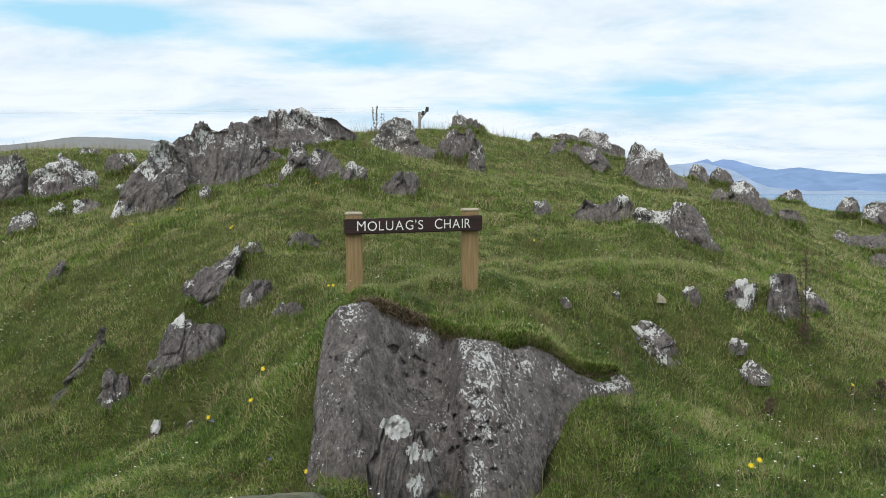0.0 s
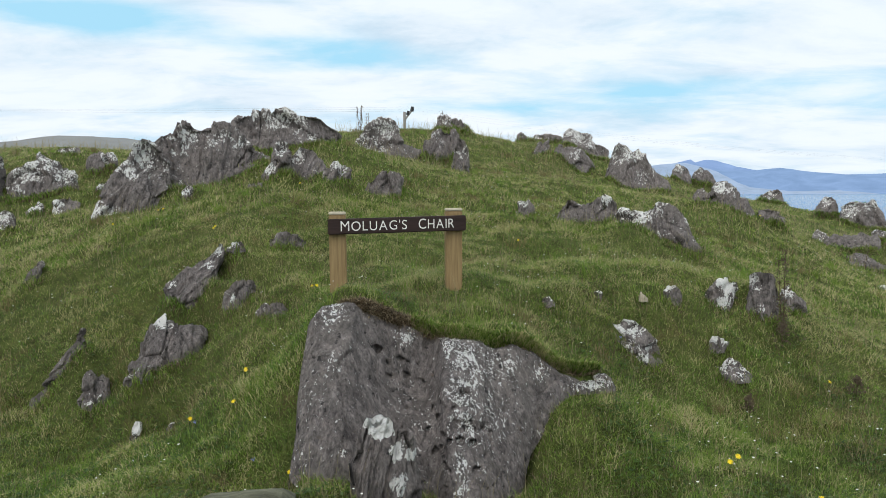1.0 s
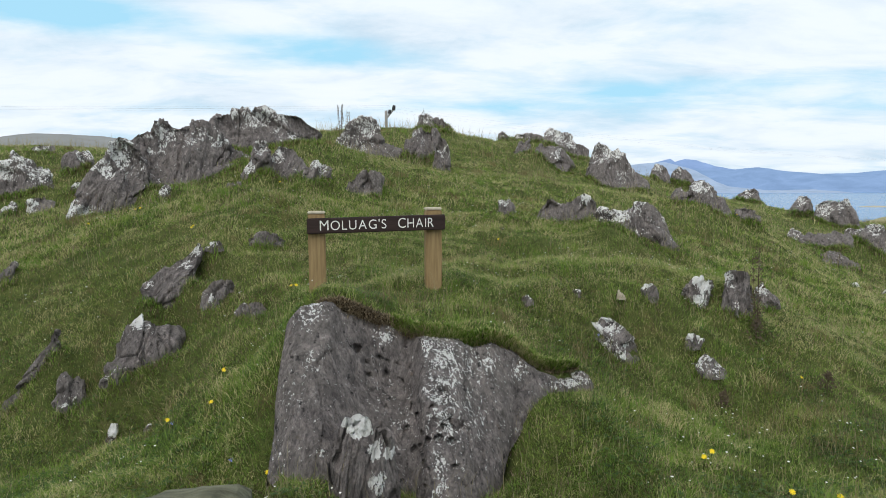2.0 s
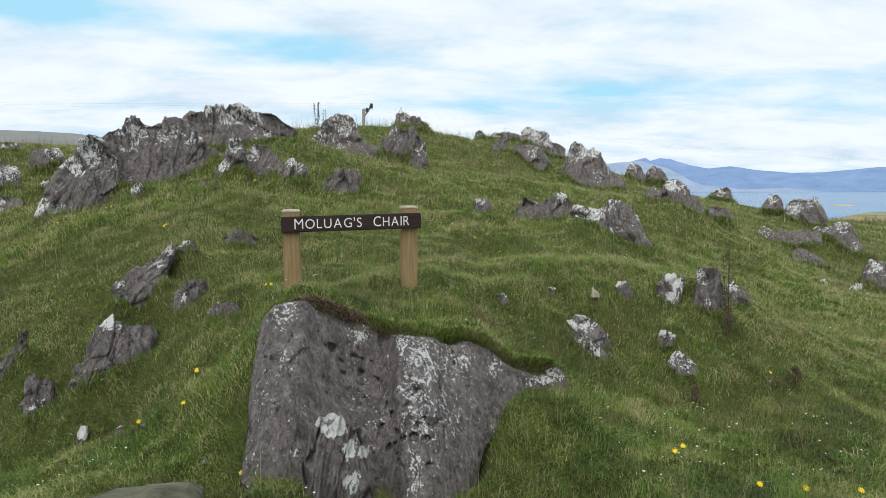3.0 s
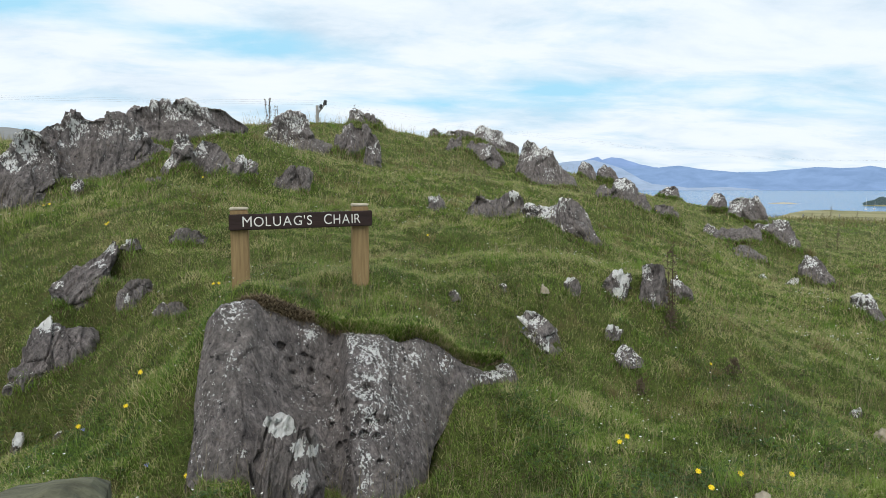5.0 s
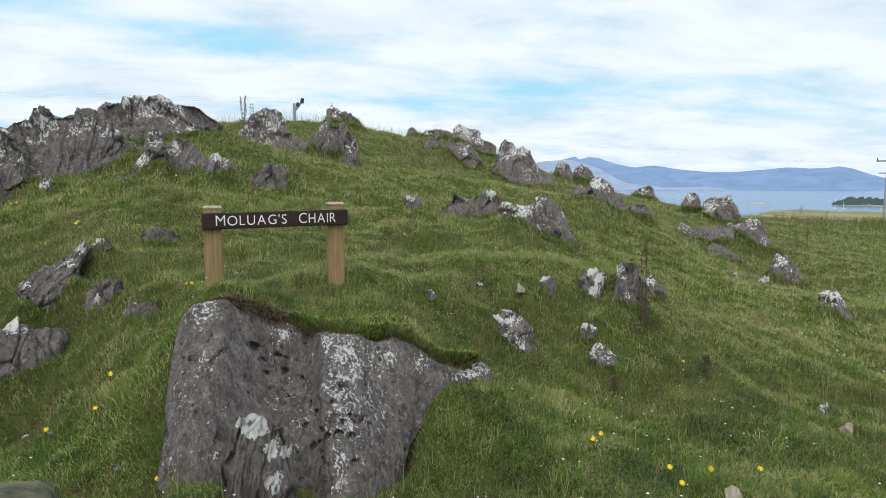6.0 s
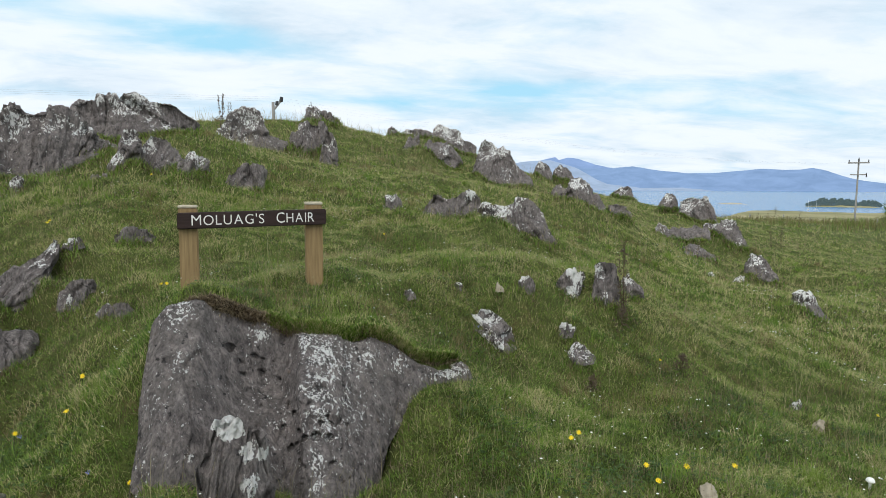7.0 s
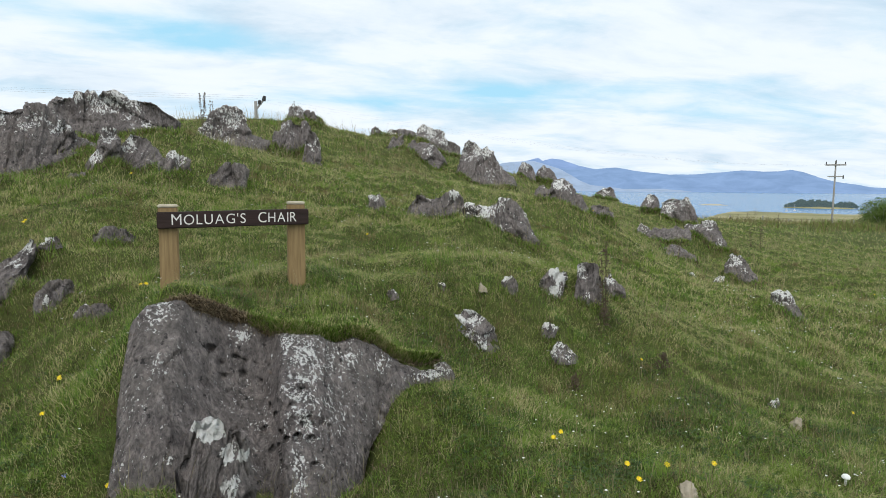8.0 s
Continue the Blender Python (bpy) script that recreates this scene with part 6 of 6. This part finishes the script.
def scatter(first, places):
    rng = random.Random(4)
    for n, (x, y) in enumerate(places):
        m = pose(x, y, ground_at(x, y), rng.uniform(-8, 8), rng.uniform(-8, 8), rng.uniform(-50, 40))
        if n:
            copy_thing(first, m)
        else:
            first.matrix_world = m


scatter(flower("yellow_flower", YELLOW, 0.0145, 18, 0.075, 0.25, "yellow hawkbit flower on a thin stem in the grass", "flower", "yellow flowers"),
        [(-0.65, 2.82), (-1.09, 3.39), (-1.43, 3.6), (-1.14, 3.78), (-0.88, 4.67), (-0.85, 4.64), (-2.12, 6.22), (-2.14, 6.17), (-2.97, 7.03), (-3.03, 7.02), (-3.4, 6.75), (-1.62, 7.93), (2.64, 3.9),
         (1.52, 2.88), (1.45, 2.81), (0.96, 6.54), (5.57, 10.2), (1.65, 2.43), (1.83, 2.38), (1.59, 2.24), (2.08, 2.38), (2.14, 2.04), (4.0, 3.32), (9.0, 7.47), (-1.16, 3.84)])
scatter(flower("harebell", BLUE, 0.012, 6, 0.07, 0.9, "pale blue harebell on a thin stem in the grass", "flower", "harebells"),
        [(-0.85, 2.92), (-1.32, 3.42), (-1.85, 4.55), (1.31, 4.08)])


def mushroom(x, y):
    """A small white field mushroom: domed cap on a short stalk."""
    thing = new("mushroom")
    thing.matrix_world = pose(x, y, ground_at(x, y) - 0.01, 6, -5, 0)
    part("stalk", rod((0, 0, 0), (0, 0, 0.055), 0.007, 0.006, 10), WHITE, thing)
    bm = bmesh.new()
    bmesh.ops.create_uvsphere(bm, u_segments=20, v_segments=12, radius=0.021)
    for v in bm.verts:
        v.co.z = 0.055 + (v.co.z * 0.85 if v.co.z > 0 else v.co.z * 0.15)
    part("cap", bm, WHITE, thing)
    tagged(thing, "small white mushroom with a domed cap in grass", "mushroom")


mushroom(2.91, 2.40)


def dead_stalk(name, x, y, tall, spread, bits, label, group):
    """A dead, brown, seed-hung stalk: leaning stems with many small husks and curled leaves."""
    rng = random.Random(int(abs(x * 71 + y * 13) * 10))
    thing = new(name)
    thing.matrix_world = pose(x, y, ground_at(x, y) - 0.02)
    for k in range(3):
        lean = Vector((rng.uniform(-0.10, 0.10), rng.uniform(-0.10, 0.10), 0)) * tall
        hgt = tall * rng.uniform(0.7, 1.0)
        stem = part("stem", rod((0.01 * k, 0, 0), Vector((0.01 * k, 0, hgt)) + lean, 0.0035 * tall ** 0.5, 0.0015, 5), DEAD, thing)
        bm = bmesh.new()
        for b in range(bits):
            q = rng.uniform(0.02, 1.0) ** 0.8
            c = Vector((0.01 * k, 0, hgt * q)) + lean * q
            off = Vector((rng.gauss(0, 1), rng.gauss(0, 1), rng.gauss(0, 0.6))) * spread * (0.3 + 0.7 * math.sin(math.pi * min(q + 0.15, 1)))
            u = Vector((rng.gauss(0, 1), rng.gauss(0, 1), rng.gauss(0, 1))).normalized() * rng.uniform(0.012, 0.03) * max(tall, 0.5)
            w = u.orthogonal().normalized() * u.length * 0.5
            vs = [bm.verts.new(c + off + p) for p in (-u, w, u, -w)]
            bm.faces.new(vs)
        tagged(part("seed_head", bm, DEAD, stem), kind="stuff")
    return tagged(thing, label, "plant", group=group)


for x, y, tall, spread, bits in ((2.66, 4.48, 0.66, 0.03, 60), (2.82, 3.90, 0.16, 0.03, 60), (2.61, 4.40, 0.20, 0.06, 70), (2.06, 3.82, 0.13, 0.03, 50), (12.15, 13.44, 0.70, 0.07, 90), (12.0, 13.6, 0.55, 0.06, 60), (28.2, 32.0, 0.85, 0.12, 60), (27.4, 31.6, 0.7, 0.10, 50), (24.1, 28.6, 0.6, 0.08, 50), (29.5, 31.5, 0.75, 0.10, 50), (-1.37, 12.63, 0.84, 0.03, 90), (-1.20, 12.84, 0.70, 0.03, 60), (0.40, 16.45, 0.60, 0.05, 60), (0.52, 16.6, 0.55, 0.05, 50), (7.4, 10.2, 0.5, 0.05, 50)):
    dead_stalk("dock_stalk", x, y, tall, spread, bits, "dead brown dock stalk with dry husks in the grass", "dead stalks")


# ---- across the fields ----
def at_bearing(bearing, distance):
    return distance * math.sin(radians(bearing)), distance * math.cos(radians(bearing))


def field_fence():
    fence = new("field_fence")
    tops = []
    for k in range(5):
        x, y = at_bearing(39.5 + k * 2.3 + 0.6 * math.sin(k * 2.9), 62 + 2.0 * math.sin(k * 1.7))
        g = ground_at(x, y)
        post = part("post", box(x - 0.045, x + 0.045, y - 0.045, y + 0.045, g - 0.4, g + 1.05 + 0.15 * math.sin(k * 2.3), 0.01), POLE, fence)
        tops.append((x, y, g))
    for a, b in zip(tops, tops[1:]):
        for h in (0.45, 0.9):
            part("wire", rod((a[0], a[1], a[2] + h), (b[0], b[1], b[2] + h), 0.008, 0.008, 4), IRON, fence)
    tagged(fence, "old post and wire fence along the field edge", "fence")


def low_isle(name, bearing, distance, wide, tall, mat, seed, label):
    x, y = at_bearing(bearing, distance)
    nu, nv = 60, 24
    u = np.linspace(-1, 1, nu)[:, None]
    v = np.linspace(-1, 1, nv)[None, :]
    top = np.clip(1 - u ** 2, 0, 1) ** 0.6 * np.clip(1 - v ** 2, 0, 1) ** 0.5
    z = -1.0 + (tall + 1.0) * top * (0.7 + 0.6 * fractal(u * 5 + 0 * v, v * 3 + 0 * u, 0, seed, 4))
    px, py = u * wide / 2 + 0 * v, v * wide * 0.22 + 0 * u
    me = fast_mesh(name, np.stack([px, py, z], -1).reshape(-1, 3), grid_faces(nu, nv), mat, quads=True, smooth=True)
    ob = new(name, me)
    ob.matrix_world = pose(x, y, SEA, 0, 0, -bearing)
    return tagged(ob, label, "island", kind="structure")


def islet_wood(bearing, distance, wide, tall, seed):
    """Far woods: a mass of small leaf clumps of uneven height."""
    rng = np.random.default_rng(seed)
    x0, y0 = at_bearing(bearing, distance)
    n = int(190 * wide)
    u = rng.random(n) * 2 - 1
    crown = tall * (0.5 + 0.75 * fractal(u * 7, 0, 0, 8, 3)) * np.clip(1.1 - np.abs(u) ** 3, 0.3, 1)
    z = 1.0 + crown * rng.random(n) ** 0.7
    v = (rng.random(n) - 0.5) * wide * 0.2
    a = radians(-bearing)
    px = x0 + u * wide / 2 * math.cos(a) - v * math.sin(a)
    py = y0 + u * wide / 2 * math.sin(a) + v * math.cos(a)
    c = np.stack([px, py, z + SEA - 0.3], 1)
    d1 = 0.40 * rng.normal(size=(n, 3))
    d2 = 0.40 * rng.normal(size=(n, 3))
    verts = np.stack([c - d1, c + d2, c + d1], 1).reshape(-1, 3)
    me = fast_mesh("far_woods", verts, np.arange(3 * n).reshape(-1, 3), LEAVES)
    tagged(new("far_woods", me), "dark green trees on a low islet", "trees", kind="stuff")


def boat(bearing, distance, mast):
    x, y = at_bearing(bearing, distance)
    thing = new("sailing_boat")
    thing.matrix_world = pose(x, y, SEA, 0, 0, 35)
    bm = box(-2.4, 2.4, -0.8, 0.8, -0.2, 0.6, 0.2)
    for v in bm.verts:
        if abs(v.co.x) > 1.4:
            v.co.y *= 0.35
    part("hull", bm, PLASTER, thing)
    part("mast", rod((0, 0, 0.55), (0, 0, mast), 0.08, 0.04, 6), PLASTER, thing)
    tagged(thing, "small white moored sailing boat", "boat", group="moored boats")


def shrub(bearing, distance, wide, tall):
    """A low thorn bush: forked stems under a ragged crown of small leaves."""
    rng = np.random.default_rng(int(bearing * 10))
    x, y = at_bearing(bearing, distance)
    thing = new("shrub")
    thing.matrix_world = pose(x, y, ground_at(x, y) - 0.1)
    for k in range(5):
        a = k * 1.3
        part("stem", rod((0.1 * math.cos(a), 0.1 * math.sin(a), 0), (0.32 * wide * math.cos(a), 0.32 * wide * math.sin(a), 0.6 * tall), 0.05, 0.02, 6), POLE, thing)
    n = 11000
    way = rng.normal(size=(n, 3))
    way /= np.linalg.norm(way, axis=1, keepdims=True)
    ragged = 0.65 + 0.6 * fractal(way[:, 0] * 2.5, way[:, 1] * 2.5, way[:, 2] * 2.5, 64, 3)
    c = way * (ragged * rng.random(n) ** 0.35)[:, None] * np.array([wide / 2, wide / 2, 0.5 * tall]) + np.array([0, 0, 0.5 * tall])
    d1, d2 = 0.034 * rng.normal(size=(n, 3)), 0.034 * rng.normal(size=(n, 3))
    me = fast_mesh("crown", np.stack([c - d1, c + d2, c + d1], 1).reshape(-1, 3), np.arange(3 * n).reshape(-1, 3), GRASS, np.repeat(0.05 + 0.4 * rng.random(n), 3))
    part_mesh("crown", me, thing)
    tagged(thing, "dense green bush on a bank above the field", "shrub", group="bushes on the bank")


def rank_grass():
    """Brown rank grass in drifts along the far edge of the field and on the bank."""
    rng = np.random.default_rng(83)
    x, y, r = rooted(8000, 27.0, 47.0, 37.5, 52, 0.6, rng)
    bearing = np.degrees(np.arctan2(x, y))
    thick = fractal(x * 0.35, y * 0.35, 0, 57, 3) + 0.16 * np.exp(-((bearing - 47) / 1.6) ** 2) - 0.25 * np.clip((36 - r) / 9, 0, 1)
    keep = thick + 0.25 * (rng.random(len(x)) - 0.5) > 0.56
    drift = np.clip((thick[keep] - 0.35) / 0.4, 0.25, 1)
    a, q = 2 * math.pi * rng.random(3500), 7.5 * rng.random(3500) ** 0.5
    x, y = np.concatenate([x[keep], 60 + q * np.cos(a)]), np.concatenate([y[keep], 46 + q * np.sin(a)])
    n = len(x)
    length = np.concatenate([drift, np.full(len(a), 0.7)]) * (0.25 + 0.55 * rng.random(n))
    green = rng.random(n) < 0.45
    for name, pick, mat, label in (("rank_grass", ~green, RUSH, "brown rank grass along the far field edge"), ("long_grass", green, GRASS, "long green grass along the far field edge")):
        k = int(pick.sum())
        me = blades(name, x[pick], y[pick], length[pick], np.full(k, 0.014), 0.5 + 0.6 * rng.random(k), rng.random(k), mat, rng)
        tagged(new(name, me), label, "grass", kind="stuff")


def shore_field():
    """A flat mown field between the knoll's foot and the shore."""
    nu, nv = 70, 24
    a = np.linspace(37.0, 49.5, nu)[:, None]
    q = np.linspace(0, 1, nv)[None, :]
    shore = 400 + 24 * (fractal(a * 0.8, 0 * a, 0, 15, 3) - 0.5) - 130 * np.clip((39.5 - a) / 2.5, 0, 1)
    r = 255 + (shore - 255) * q
    x, y = r * np.sin(np.radians(a)), r * np.cos(np.radians(a))
    z = SEA + 0.5 + 0.5 * (fractal(x * 0.03, y * 0.03, 0, 33, 3) - 0.5) - 1.2 * np.clip((q - 0.93) / 0.07, 0, 1)
    me = fast_mesh("shore_field", np.stack([x, y, z], -1).reshape(-1, 3), grid_faces(nu, nv), FIELD, quads=True, smooth=True)
    tagged(new("shore_field", me), "flat straw-coloured field along the shore", "field", kind="structure")


shrub(50.0, 71, 4.0, 2.6)
shrub(51.9, 72.5, 4.4, 2.6)
rank_grass()
shore_field()
field_fence()
low_isle("skerry", 38.0, 560, 28, 0.9, SAND, 5, "flat pale skerry in the sea")
low_isle("islet", 45.79, 525, 54, 1.1, FIELD, 9, "low green islet off the shore")
islet_wood(45.2, 525, 33, 5.4, 3)
islet_wood(47.5, 532, 15, 4.0, 4)
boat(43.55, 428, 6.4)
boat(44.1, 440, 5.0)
for line in range(3):
    off = Vector((0.5 * line - 0.5, 0, 0.0))
    a = Vector((*at_bearing(-2.1, 36), 6.2 + 0.12 * line)) + 0.4 * off
    wire(a, Vector((*at_bearing(-58, 230), 24.0)) + off, 2.0, 0.0022)
    wire(a, Vector((*at_bearing(46.75, 90), 4.75)) + off, 1.2, 0.001)
